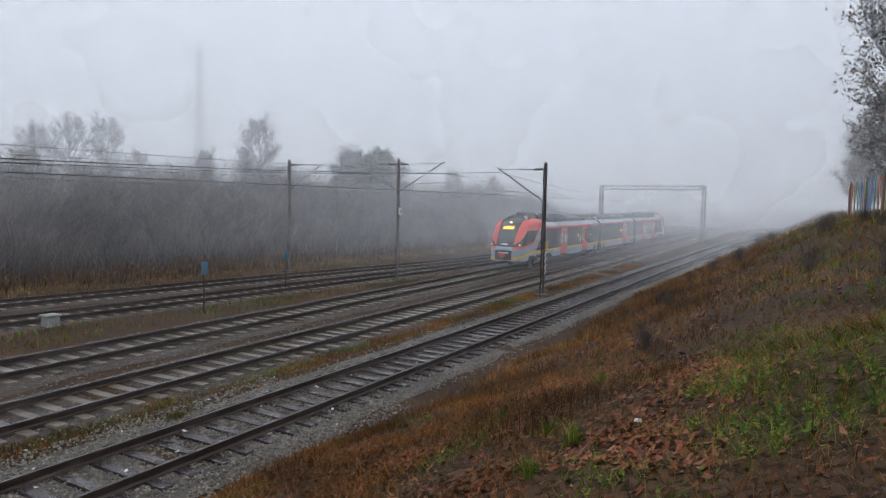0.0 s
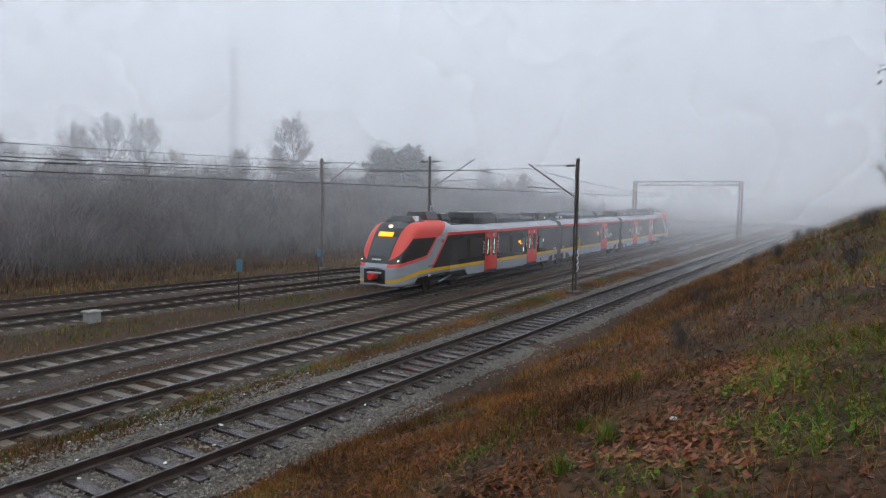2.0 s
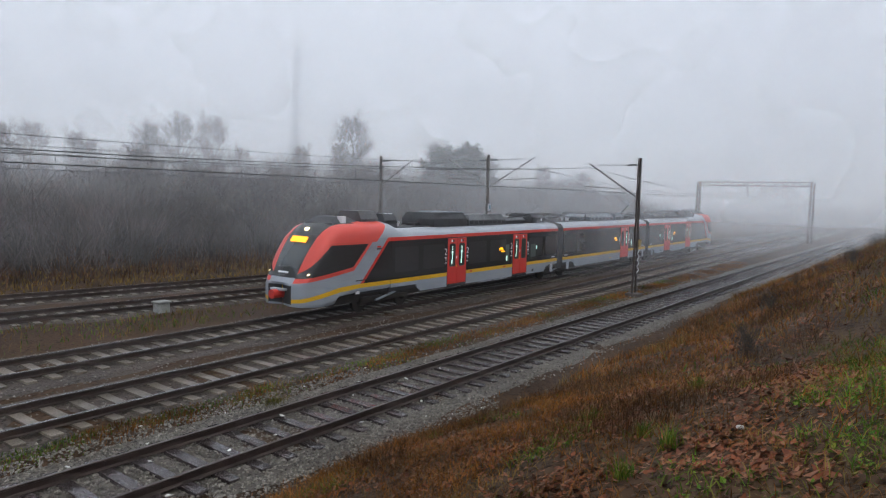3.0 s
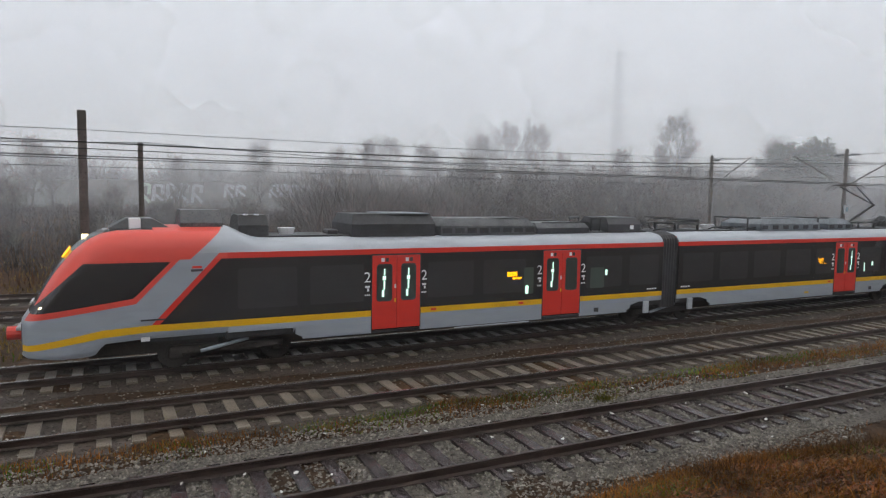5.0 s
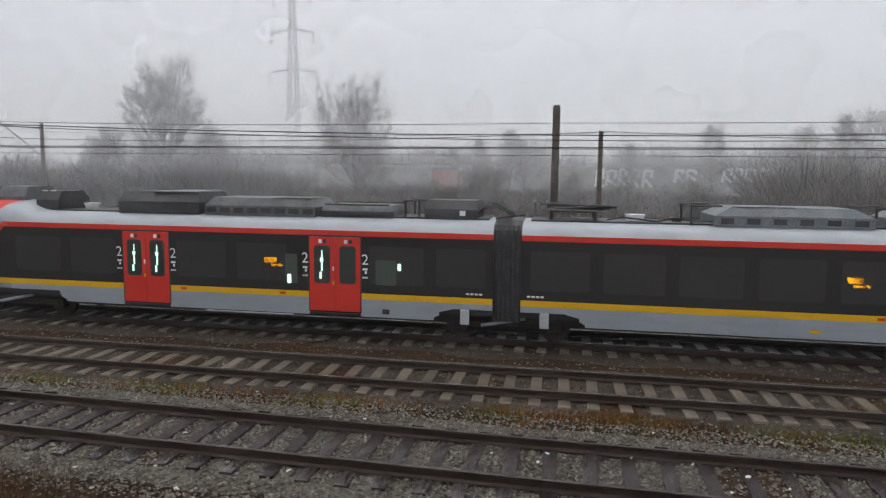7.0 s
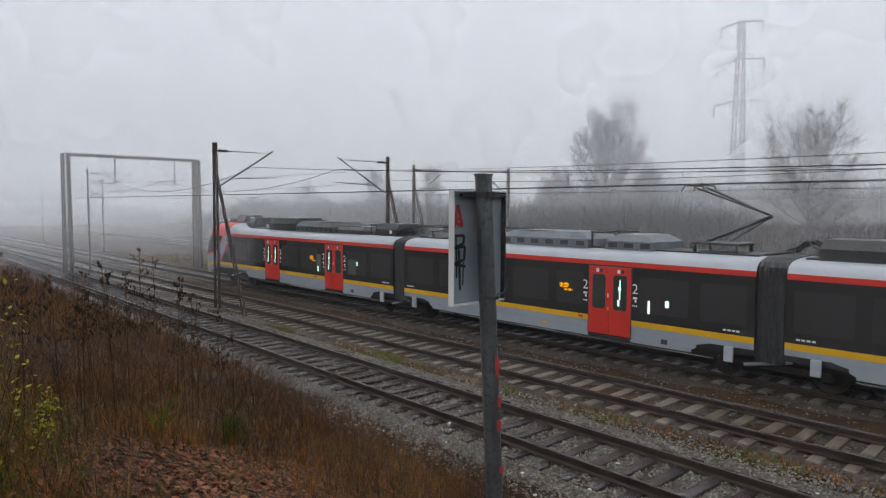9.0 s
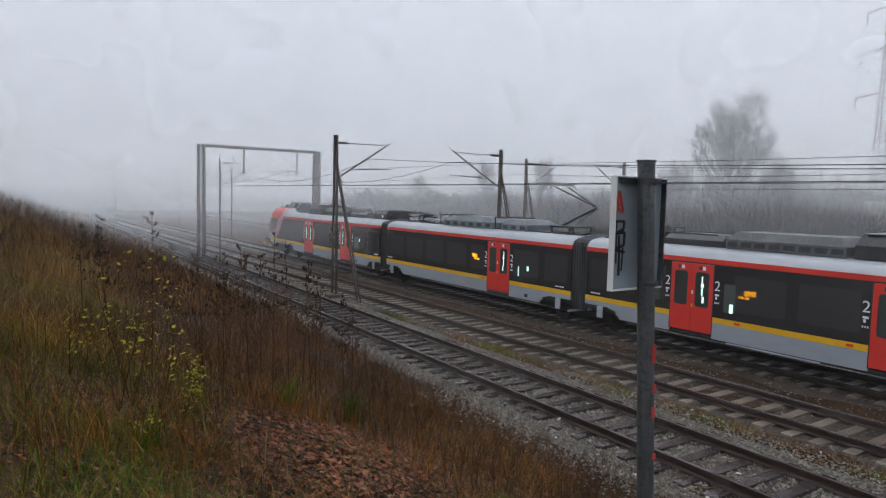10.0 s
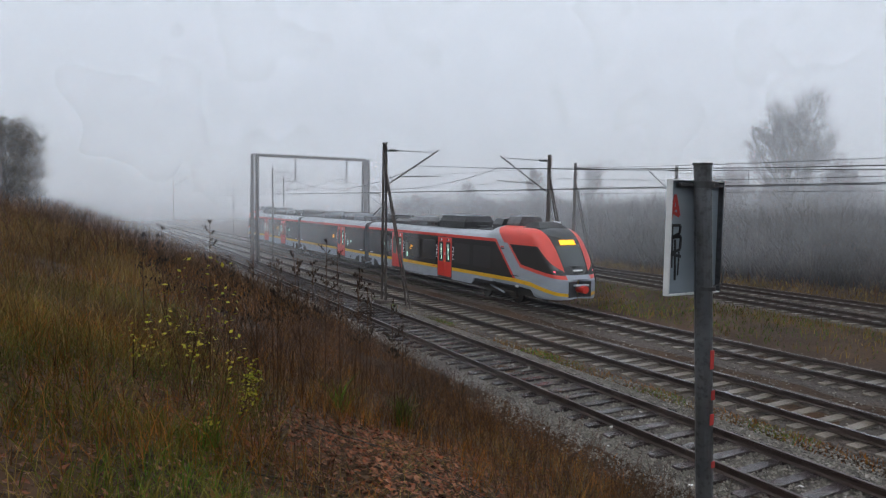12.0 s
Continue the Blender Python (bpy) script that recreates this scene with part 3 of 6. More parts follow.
def door(car, x0, sgn, lit):
    """A pair of sliding leaves with tall rounded windows."""
    w = 0.74
    for k in (0, 1):
        a = x0 + k * (w + 0.012)
        leaf = part("door_leaf", side_box(a, a + w, 0.70, 2.81, sgn, 0.016, bevel=0.006), M_RED, car, "red sliding door leaf")
        y = sgn * (SIDE + 0.0165)
        part("door_gasket", rounded_plate(a + 0.13, a + w - 0.13, 1.49, 2.57, y, 0.002, 0.09), M_DARK, leaf)
        part("door_window", rounded_plate(a + 0.165, a + w - 0.165, 1.525, 2.535, y, 0.004, 0.07), M_DOORGLASS, leaf, "tall rounded door window")
        # glowing plates on the opaque glass imitate a bright streak of light
        if lit[k]:
            z0 = 1.62
            for q, (dx, w2, tall) in enumerate(((0.0, 0.07, 0.2), (0.05, 0.05, 0.26), (0.02, 0.1, 0.12), (0.06, 0.04, 0.2))):
                part("interior_glint", rounded_plate(a + 0.29 + dx, a + 0.29 + dx + w2, z0, z0 + tall, y, 0.006, 0.015), M_GLINT, leaf)
                z0 += tall + 0.012
        part("pictogram", side_box(a + 0.27, a + 0.37, 2.63, 2.74, sgn, 0.018), M_WHITE, leaf)
        part("pictogram", side_box(a + 0.40, a + 0.50, 2.63, 2.74, sgn, 0.018), M_DARK, leaf)
    part("door_button", side_box(x0 + w - 0.06, x0 + w - 0.01, 1.86, 1.98, sgn, 0.022), M_WHITE, car)
    part("door_button", side_box(x0 + w - 0.06, x0 + w - 0.01, 1.46, 1.56, sgn, 0.022), M_YELLOW, car)
    part("door_frame", side_box(x0 - 0.03, x0, 0.68, 2.86, sgn, 0.01), M_DARK, car)
    part("door_frame", side_box(x0 + 2 * w + 0.012, x0 + 2 * w + 0.042, 0.68, 2.86, sgn, 0.01), M_DARK, car)
    part("door_frame", side_box(x0, x0 + 2 * w + 0.012, 2.815, 2.86, sgn, 0.01), M_DARK, car)
    part("door_step", side_box(x0, x0 + 2 * w, 0.60, 0.66, sgn, 0.03), M_DARK, car)
    for xx in (x0 - 0.14, x0 + 2 * w + 0.15):
        y = sgn * (SIDE + 0.003)
        m = pose(xx, y, 2.06, 90, 0, 0) if sgn < 0 else pose(xx, y, 2.06, 90, 0, 180)
        letters("2", 0.42, m, M_WHITE, car, "class_numeral")
        part("pictogram", side_box(xx - 0.07, xx + 0.07, 1.90, 1.96, sgn, 0.004), M_WHITE, car)
        part("pictogram", side_box(xx - 0.01, xx + 0.05, 1.80, 1.885, sgn, 0.004), M_WHITE, car)
        for k in range(3):
            part("pictogram", side_box(xx - 0.08 + 0.06 * k, xx - 0.045 + 0.06 * k, 1.67, 1.72, sgn, 0.004), M_WHITE, car)


def bogie(car, s0, s1, arches=True):
    t = part("bogie", box(s0 + 0.3, s1 - 0.3, -1.15, 1.15, 0.38, 0.62, 0.05), M_UNDER, car)
    for s in (s0 + 0.45, s1 - 0.45):
        for sgn in (-1, 1):
            part("wheel", rod((s, sgn * 0.72, 0.42), (s, sgn * 0.86, 0.42), 0.42, n=20), M_UNDER, t)
            part("axle_box", box(s - 0.18, s + 0.18, sgn * 1.0 - 0.14, sgn * 1.0 + 0.14, 0.28, 0.58, 0.05), M_UNDER, t)
        part("axle", rod((s, -0.8, 0.42), (s, 0.8, 0.42), 0.08, n=8), M_UNDER, t)
    mid = (s0 + s1) / 2
    for sgn in (-1, 1):
        part("air_spring", rod((mid, sgn * 0.95, 0.6), (mid, sgn * 0.95, 0.95), 0.27, n=12), M_UNDER, t)
        part("damper", rod((mid - 0.7, sgn * 1.2, 0.45), (mid + 0.5, sgn * 1.2, 0.7), 0.05, n=6), M_GREY, t)
    return t


def saloon_side(car, s0, s1, sgn, gaps, lows):
    """Skirt, stripe, window band and red line, broken by the doors."""
    edges = [s0] + [v for g in gaps for v in g] + [s1]
    for a, b in zip(edges[::2], edges[1::2]):
        part("yellow_stripe", side_box(a, b, 1.08, 1.25, sgn, 0.003), M_YELLOW, car)
        part("window_band", side_box(a, b, 1.25, 2.85, sgn, 0.003), M_BLACK, car, "glossy black window band")
        x = a + 0.25
        while x + 1.2 < b:
            w = min(1.55, b - 0.2 - x)
            part("window_pane", rounded_plate(x, x + w, 1.52, 2.58, sgn * (SIDE + 0.0035), 0.0025, 0.08), M_PANE, car)
            x += w + 0.35
    part("red_line", side_box(s0, s1, 2.85, 3.0, sgn, 0.004), M_RED, car)
    for a, b in zip(edges[::2], edges[1::2]):
        x = a
        while x < b - 0.01:
            low = lerp_table(lows, x + 0.05)
            w = min(1.0, b - x)
            for q in (s for s, _ in lows):
                if x + 0.02 < q < x + w:
                    w = q - x
            hi = lerp_table(lows, x + w - 0.05)
            bm = bmesh.new()
            y0, y1 = sgn * (SIDE - 0.05), sgn * (SIDE + 0.001)
            c = [bm.verts.new(p) for p in ((x, y0, low), (x + w, y0, hi), (x + w, y0, 1.08), (x, y0, 1.08), (x, y1, low), (x + w, y1, hi), (x + w, y1, 1.08), (x, y1, 1.08))]
            for f in ((0, 1, 2, 3), (4, 5, 6, 7), (0, 1, 5, 4), (3, 2, 6, 7), (0, 3, 7, 4), (1, 2, 6, 5)):
                bm.faces.new([c[k] for k in f])
            bmesh.ops.recalc_face_normals(bm, faces=bm.faces)
            part("skirt_panel", bm, M_GREY, car)
            x += w


ROOF = ((1.43, 2.99), (1.415, 3.02), (1.37, 3.12), (1.27, 3.21), (1.12, 3.27), (0.8, 3.325), (0.4, 3.35), (0, 3.36))
HOOD_REAR = ((1.43, 3.0), (1.415, 3.14), (1.38, 3.32), (1.28, 3.46), (1.13, 3.54), (0.8, 3.615), (0.4, 3.648), (0, 3.656))


def roof_fairing(car):
    """The grey slope from the tall hood down to the saloon roof."""
    rows = []
    for k in range(6):
        f = k / 5
        g = f * f * (3 - 2 * f)
        half = [(ya + (yb - ya) * g, za + (zb + 0.004 - za) * g) for (ya, za), (yb, zb) in zip(HOOD_REAR, ROOF)]
        rows.append([(4.57 + 0.95 * f, y, z) for y, z in [(-y, z) for y, z in half] + half[::-1][1:]])
    strip("roof_fairing", rows, M_ROOFGREY, car, "grey slope behind the red hood", smooth=True)


def roof_shell(car, s0, s1):
    prof = [(y, 0.0 + z) for y, z in ROOF]
    full = [(-y, z) for y, z in prof] + [(y, z) for y, z in prof[::-1][1:]]
    strip("roof", [[(s, y, z) for y, z in full] for s in (s0, (s0 + s1) / 2, s1)], M_ROOFGREY, car, "light grey roof with sloping shoulders", smooth=True)
    part("roof_walkway", box(s0 + (1.2 if s0 > 4 else 0.2), s1 - 0.2, -0.75, 0.75, 3.28, 3.372), M_ROOFBOX_DARK, car)
    part("inner_shell", box(s0, s1, -1.37, 1.37, 0.75, 2.95), M_DARK, car)


def cowl(car, s0, s1, half, z1, material, slope=0.25, ribs=0):
    """A roof unit with chamfered ends and sides."""
    bm = bmesh.new()
    z0 = 3.32
    low = [bm.verts.new((s, y, z0)) for s, y in ((s0, -half), (s1, -half), (s1, half), (s0, half))]
    mid = [bm.verts.new((s, y, z0 + (z1 - z0) * 0.55)) for s, y in ((s0, -half), (s1, -half), (s1, half), (s0, half))]
    top = [bm.verts.new((s, y, z1)) for s, y in ((s0 + slope, -half + 0.2), (s1 - slope, -half + 0.2), (s1 - slope, half - 0.2), (s0 + slope, half - 0.2))]
    for a, b in ((low, mid), (mid, top)):
        for k in range(4):
            bm.faces.new((a[k], a[(k + 1) % 4], b[(k + 1) % 4], b[k]))
    bm.faces.new(top)
    bmesh.ops.recalc_face_normals(bm, faces=bm.faces)
    unit = part("roof_unit", bm, material, car)
    zc = z0 + (z1 - z0) * 0.28
    for k in range(ribs):
        x = s0 + (s1 - s0) * (k + 0.5) / ribs
        for sgn in (-1, 1):
            part("vent_grille", box(x - 0.16, x + 0.16, sgn * half - 0.012, sgn * half + 0.012, zc - 0.07, zc + 0.08), M_DARK, unit)
    return unit


def pantograph(car, s, raised, way=1):
    """Base frame, knuckled arms and a twin-strip head."""
    p = part("pantograph", box(s - 0.7, s + 0.7, -0.55, 0.55, 3.58, 3.64, 0.01), M_ROOFBOX_DARK, car, "raised single-arm pantograph" if raised else "folded pantograph")
    for sx in (-0.6, 0.6):
        for sy in (-0.5, 0.5):
            part("insulator", rod((s + sx, sy, 3.33), (s + sx, sy, 3.58), 0.06, 0.045, 8), M_DARK, p)
    if raised:
        knee, head = (s - way * 1.35, 0, 4.42), (s + way * 0.75, 0, 5.26)
    else:
        knee, head = (s - way * 1.2, 0, 3.74), (s + way * 0.9, 0, 3.80)
    part("lower_arm", rod((s + way * 0.5, 0, 3.64), knee, 0.05, n=8), M_ROOFBOX_DARK, p)
    for sy in (-0.18, 0.18):
        part("upper_arm", rod(knee, (head[0], sy * 2.2, head[2]), 0.028, n=6), M_ROOFBOX_DARK, p)
    part("guide_rod", rod((s - way * 0.1, 0.12, 3.64), (knee[0] + way * 0.15, 0.05, knee[2] - 0.1), 0.02, n=6), M_ROOFBOX_DARK, p)
    for dx in (-0.18, 0.18):
        bm = bmesh.new()
        add_bar(bm, (head[0] + dx, -0.55, head[2] + 0.04), (head[0] + dx, 0.55, head[2] + 0.04), 0.05, 0.04)
        for sgn in (-1, 1):
            add_rod(bm, (head[0] + dx, sgn * 0.55, head[2] + 0.04), (head[0] + dx, sgn * 0.82, head[2] - 0.16), 0.02)
        part("collector_strip", bm, M_STEEL, p)
    return p


def end_car(name, label, tail):
    car = thing(name, label, "train car", "coupled cars of the train")
    L = 19.62
    rows = []
    s_list = [0.12 * k for k in range(0, 38)] + [4.6]
    first = True
    for s in s_list:
        top, wide = lerp_table(NOSE_TOP, s), lerp_table(NOSE_WIDE, s)
        low = lerp_table([(0, 0.56), (0.6, 0.52), (1.3, 0.56), (1.5, 0.62), (1.6, 0.84), (2.6, 0.90), (4.6, 0.92)], s)
        bow = 0.45 * max(0.0, 1 - s / 2.6)
        if first:
            rows.append([(q[0] + 0.06 - bow * 0.0, q[1] * 0.02, q[2]) for q in ring(s - 0.06, low + 0.04, top - 0.05, wide, 1.0, bow)])
            rows.append([(s - 0.01, y * 0.6, z) for _, y, z in ring(s, low + 0.02, top - 0.02, wide, 1.0, 0)])
            first = False
        rows.append(ring(s, low, top, wide, 1.0, bow))
    bm = skin_bm(rows)
    for a, b in (WIN_FRONT, BAND_IN, CAB_REAR, CAB_REAR_RED, CAB_LOW, RED_LOW, CAB_TOP, YEL_LOW, YEL_TOP, YEL_LOW2, YEL_TOP2, HOOD_END, ((0, 2.80), (4, 2.80)), ((0, 1.62), (4, 1.62)), ((0, 3.0), (4, 3.0)), ((0, 2.85), (4, 2.85)), ((0, 1.38), (4, 1.38)), ((0, 1.34), (4, 1.34)), ((0, 0.66), (4, 0.66)), ((0, 1.96), (4, 1.96)), ((0, 2.86), (4, 2.86)), ((0, 1.25), (4, 1.25)), ((0, 1.08), (4, 1.08))):
        cut(bm, a, b)
    for off in (0.0, -0.07):
        for sgn in (-1, 1):
            a, b = Vector((0.2, sgn * (0.66 + off), 0)), Vector((2.6, sgn * (0.948 + off), 0))
            d = b - a
            bmesh.ops.bisect_plane(bm, geom=bm.verts[:] + bm.edges[:] + bm.faces[:], plane_co=a, plane_no=Vector((-d.y, d.x, 0)).normalized(), dist=1e-5)
    bits = split_by(bm, nose_class)
    looks = {"windscreen": (M_GLASS, "tinted windscreen"), "cowl": (M_COWL, "black windscreen surround"), "chin": (M_GREY, "grey nose panel"), "intake": (M_DARK, "black coupler recess"), "bumper": (M_GREY, "grey front apron"), "hood": (M_CORAL, "coral red hood"), "roof_side": (M_ROOFGREY, ""), "red_line": (M_CORAL, "red trim line"), "red_edge": (M_RED, ""), "flank": (M_GREY, "grey cab side"), "cab_window": (M_BLACK, "black cab side window"), "saloon_window": (M_BLACK, ""), "yellow_stripe": (M_YELLOW, "yellow stripe")}
    for key, nb in bits.items():
        key = key.replace("_near", "").replace("_far", "")
        part(key, nb, looks[key][0], car, looks[key][1])
    part("underframe", box(1.4, L - 0.2, -1.0, 1.0, 0.45, 0.95), M_UNDER, car)
    part("inner_shell", box(2.6, 4.7, -1.3, 1.3, 0.8, 2.8), M_DARK, car)
    for sgn in (-1, 1):
        gaps = [(8.52, 10.04), (14.40, 15.92)]
        saloon_side(car, 4.6, L, sgn, gaps, [(4.6, 0.92), (6.3, 0.92), (6.35, 0.80), (6.55, 0.60), (18.0, 0.58), (18.15, 0.80), (18.5, 0.92), (19.7, 0.92)])
        for g, lit in zip(gaps, ((True, True), (True, False))):
            door(car, g[0] + 0.02, sgn, lit)
        part("destination_display", side_box(13.05, 13.42, 2.03, 2.18, sgn, 0.006), M_AMBER, car, "amber side display")
        part("destination_display", side_box(13.25, 13.6, 1.93, 2.0, sgn, 0.006), M_AMBER, car)
        # faintly glowing plate over the black band, as if the vestibule were lit
        part("lit_window", rounded_plate(13.68, 14.05, 1.45, 2.3, sgn * (SIDE + 0.005), 0.002, 0.05), M_WINDOW_GLOW, car, "dim green light in the vestibule window")
        # small glowing plate as a painted glint on the window
        part("interior_glint", rounded_plate(13.74, 13.86, 1.45, 1.72, sgn * (SIDE + 0.007), 0.002, 0.03), M_GLINT, car)
        # a second glowing plate for window light further back
        part("lit_window", rounded_plate(16.35, 16.95, 1.5, 2.2, sgn * (SIDE + 0.0065), 0.001, 0.05), M_WINDOW_GLOW, car)
        part("interior_glint", rounded_plate(16.98, 17.08, 1.92, 2.12, sgn * (SIDE + 0.007), 0.002, 0.02), M_GLINT, car)
        part("emblem", side_box(3.75, 3.98, 2.62, 2.68, sgn, 0.006), M_RED, car)
        part("emblem", side_box(3.72, 4.0, 2.54, 2.60, sgn, 0.006), M_DARK, car)
        part("warning_plate", side_box(10.4, 10.58, 1.13, 1.2, sgn, 0.006), M_RED, car)
        part("warning_plate", side_box(13.5, 13.68, 1.13, 1.2, sgn, 0.006), M_RED, car)
        part("socket_cover", side_box(16.55, 16.75, 0.68, 0.82, sgn, 0.004), M_DARK, car)
        for k in range(4):
            part("lettering_bar", side_box(18.9 + 0.12 * k, 18.99 + 0.12 * k, 1.33, 1.38, sgn, 0.005), M_WHITE, car)
        part("logo_bar", side_box(2.55, 3.1, 1.36, 1.40, sgn, 0.006), M_DARK, car)
        part("jack_pad", side_box(2.55, 2.75, 0.86, 0.96, sgn, 0.01), M_WHITE, car)
        part("bracket_plate", side_box(18.75, 19.0, 0.5, 0.92, sgn, 0.05, bevel=0.02), M_ROOFGREY, car)
        part("sill_edge", side_box(11.2, 13.9, 0.54, 0.56, sgn, 0.02), M_ROOFGREY, car)
        # lamps
        lamp = part("headlight_pod", rounded_plate(0.60, 0.95, 1.66, 1.86, sgn * 1.17, 0.04, 0.08), M_COWL, car, "dark headlight pod")
        for dx, dz in ((0.0, 0.0), (0.17, 0.04)):
            lens = rod((0.52 + dx * 1.2, sgn * (1.02 + dx * 0.45), 1.73 + dz), (0.44 + dx * 1.2, sgn * (1.10 + dx * 0.45), 1.73 + dz), 0.06, n=12)
            part("lamp_lens", lens, M_TAIL if tail else M_LAMP, lamp, "red tail lamp" if tail else "warm white headlamp")
    if not tail:
        part("top_lamp", rod((1.55, 0, 3.33), (1.29, 0, 3.345), 0.085, n=12), M_LAMP, car, "white top headlamp")
    part("front_display", Box_on_slope(0.98, 2.99, 0.42, 0.24), M_AMBER, car, "amber destination display")
    part("maker_plate", Box_on_slope(0.22, 1.80, 0.26, 0.06), M_WHITE, car)
    part("coupler", rod((-0.36, 0, 1.02), (0.2, 0, 1.02), 0.17, n=12), M_RED, car, "red coupler head")
    part("coupler_plate", box(-0.14, 0.06, -0.40, 0.36, 1.14, 1.22, 0.02), M_ROOFGREY, car)
    part("coupler_shaft", box(-0.1, 0.4, -0.12, 0.12, 0.9, 1.14, 0.03), M_DARK, car)
    part("wiper", rod((0.30, -0.25, 2.02), (0.28, 0.35, 1.98), 0.015, n=4), M_DARK, car)
    roof_shell(car, 4.55, L)
    roof = [(1.9, 3.3, 0.75, 3.84, M_ROOFBOX_DARK, 0.4, 0), (3.55, 4.6, 0.7, 4.06, M_ROOFBOX, 0.03, 1), (5.0, 5.8, 0.7, 3.93, M_ROOFBOX_DARK, 0.03, 1), (8.1, 10.75, 0.95, 3.97, M_ROOFBOX_DARK, 0.1, 0), (10.95, 14.4, 0.95, 3.84, M_ROOFBOX, 0.2, 8), (14.55, 16.7, 0.85, 3.68, M_ROOFBOX, 0.05, 7), (17.6, 19.1, 0.8, 3.86, M_ROOFBOX_DARK, 0.05, 0)]
    for a, b, half, top, mat, slope, ribs in roof:
        cowl(car, a, b, half, top, mat, slope, ribs)
    part("roof_hood", box(9.2, 10.6, -0.85, 0.85, 3.965, 4.0, 0.02), M_ROOFBOX_BLUE, car)
    for k in range(3):
        part("roof_hatch", box(13.05 + 0.42 * k, 13.4 + 0.42 * k, -0.8, -0.3, 3.835, 3.85), M_DARK, car)
    for x in (5.15, 5.45):
        part("lifting_eye", box(x, x + 0.12, -0.6, -0.5, 3.925, 3.96), M_WHITE, car)
    part("roof_vent", rod((6.45, 0, 3.34), (6.45, 0, 3.55), 0.18, 0.25, 14), M_WHITE, car)
    part("aerial_block", box(7.6, 7.9, -0.3, 0.3, 3.35, 3.5, 0.03), M_DARK, car)
    part("horn_block", box(2.35, 2.62, -0.8, -0.55, 3.55, 3.86, 0.02), M_WHITE, car)
    part("label_plate", box(18.6, 18.76, -0.815, -0.795, 3.44, 3.58), M_WHITE, car)
    frame_bm = bmesh.new()
    for x in (17.0, 17.4):
        for y in (-0.6, 0.6):
            add_rod(frame_bm, (x, y, 3.3), (x, y, 3.82), 0.03)
    for y in (-0.6, 0.6):
        add_rod(frame_bm, (16.95, y, 3.82), (17.45, y, 3.82), 0.03)
        add_rod(frame_bm, (14.7, y * 1.5, 3.70), (16.6, y * 1.5, 3.70), 0.025)
    part("roof_frame", frame_bm, M_DARK, car)
    hoses = bmesh.new()
    rh = random.Random(12)
    for k in range(7):
        y0 = -0.7 + 0.2 * k
        pts = [Vector((19.0 + 0.13 * q, y0 + 0.1 * math.sin(q + k), 3.42 + 0.36 * math.sin(math.pi * q / 8) * rh.uniform(0.7, 1.1))) for q in range(9)]
        for a, b in zip(pts, pts[1:]):
            add_rod(hoses, a, b, 0.022, n=5)
    part("roof_hoses", hoses, M_DARK, car, "black looped cables over the joint")
    roof_fairing(car)
    bogie(car, 2.9, 6.4)
    return car


def Box_on_slope(s, z, half, tall):
    """A thin panel that leans with the windscreen."""
    bm = bmesh.new()
    m = pose(s - 0.04, 0, z, 0, 36, 0) @ Matrix.Diagonal((0.04, 2 * half, tall, 1))
    bmesh.ops.create_cube(bm, size=1.0, matrix=m)
    return bm


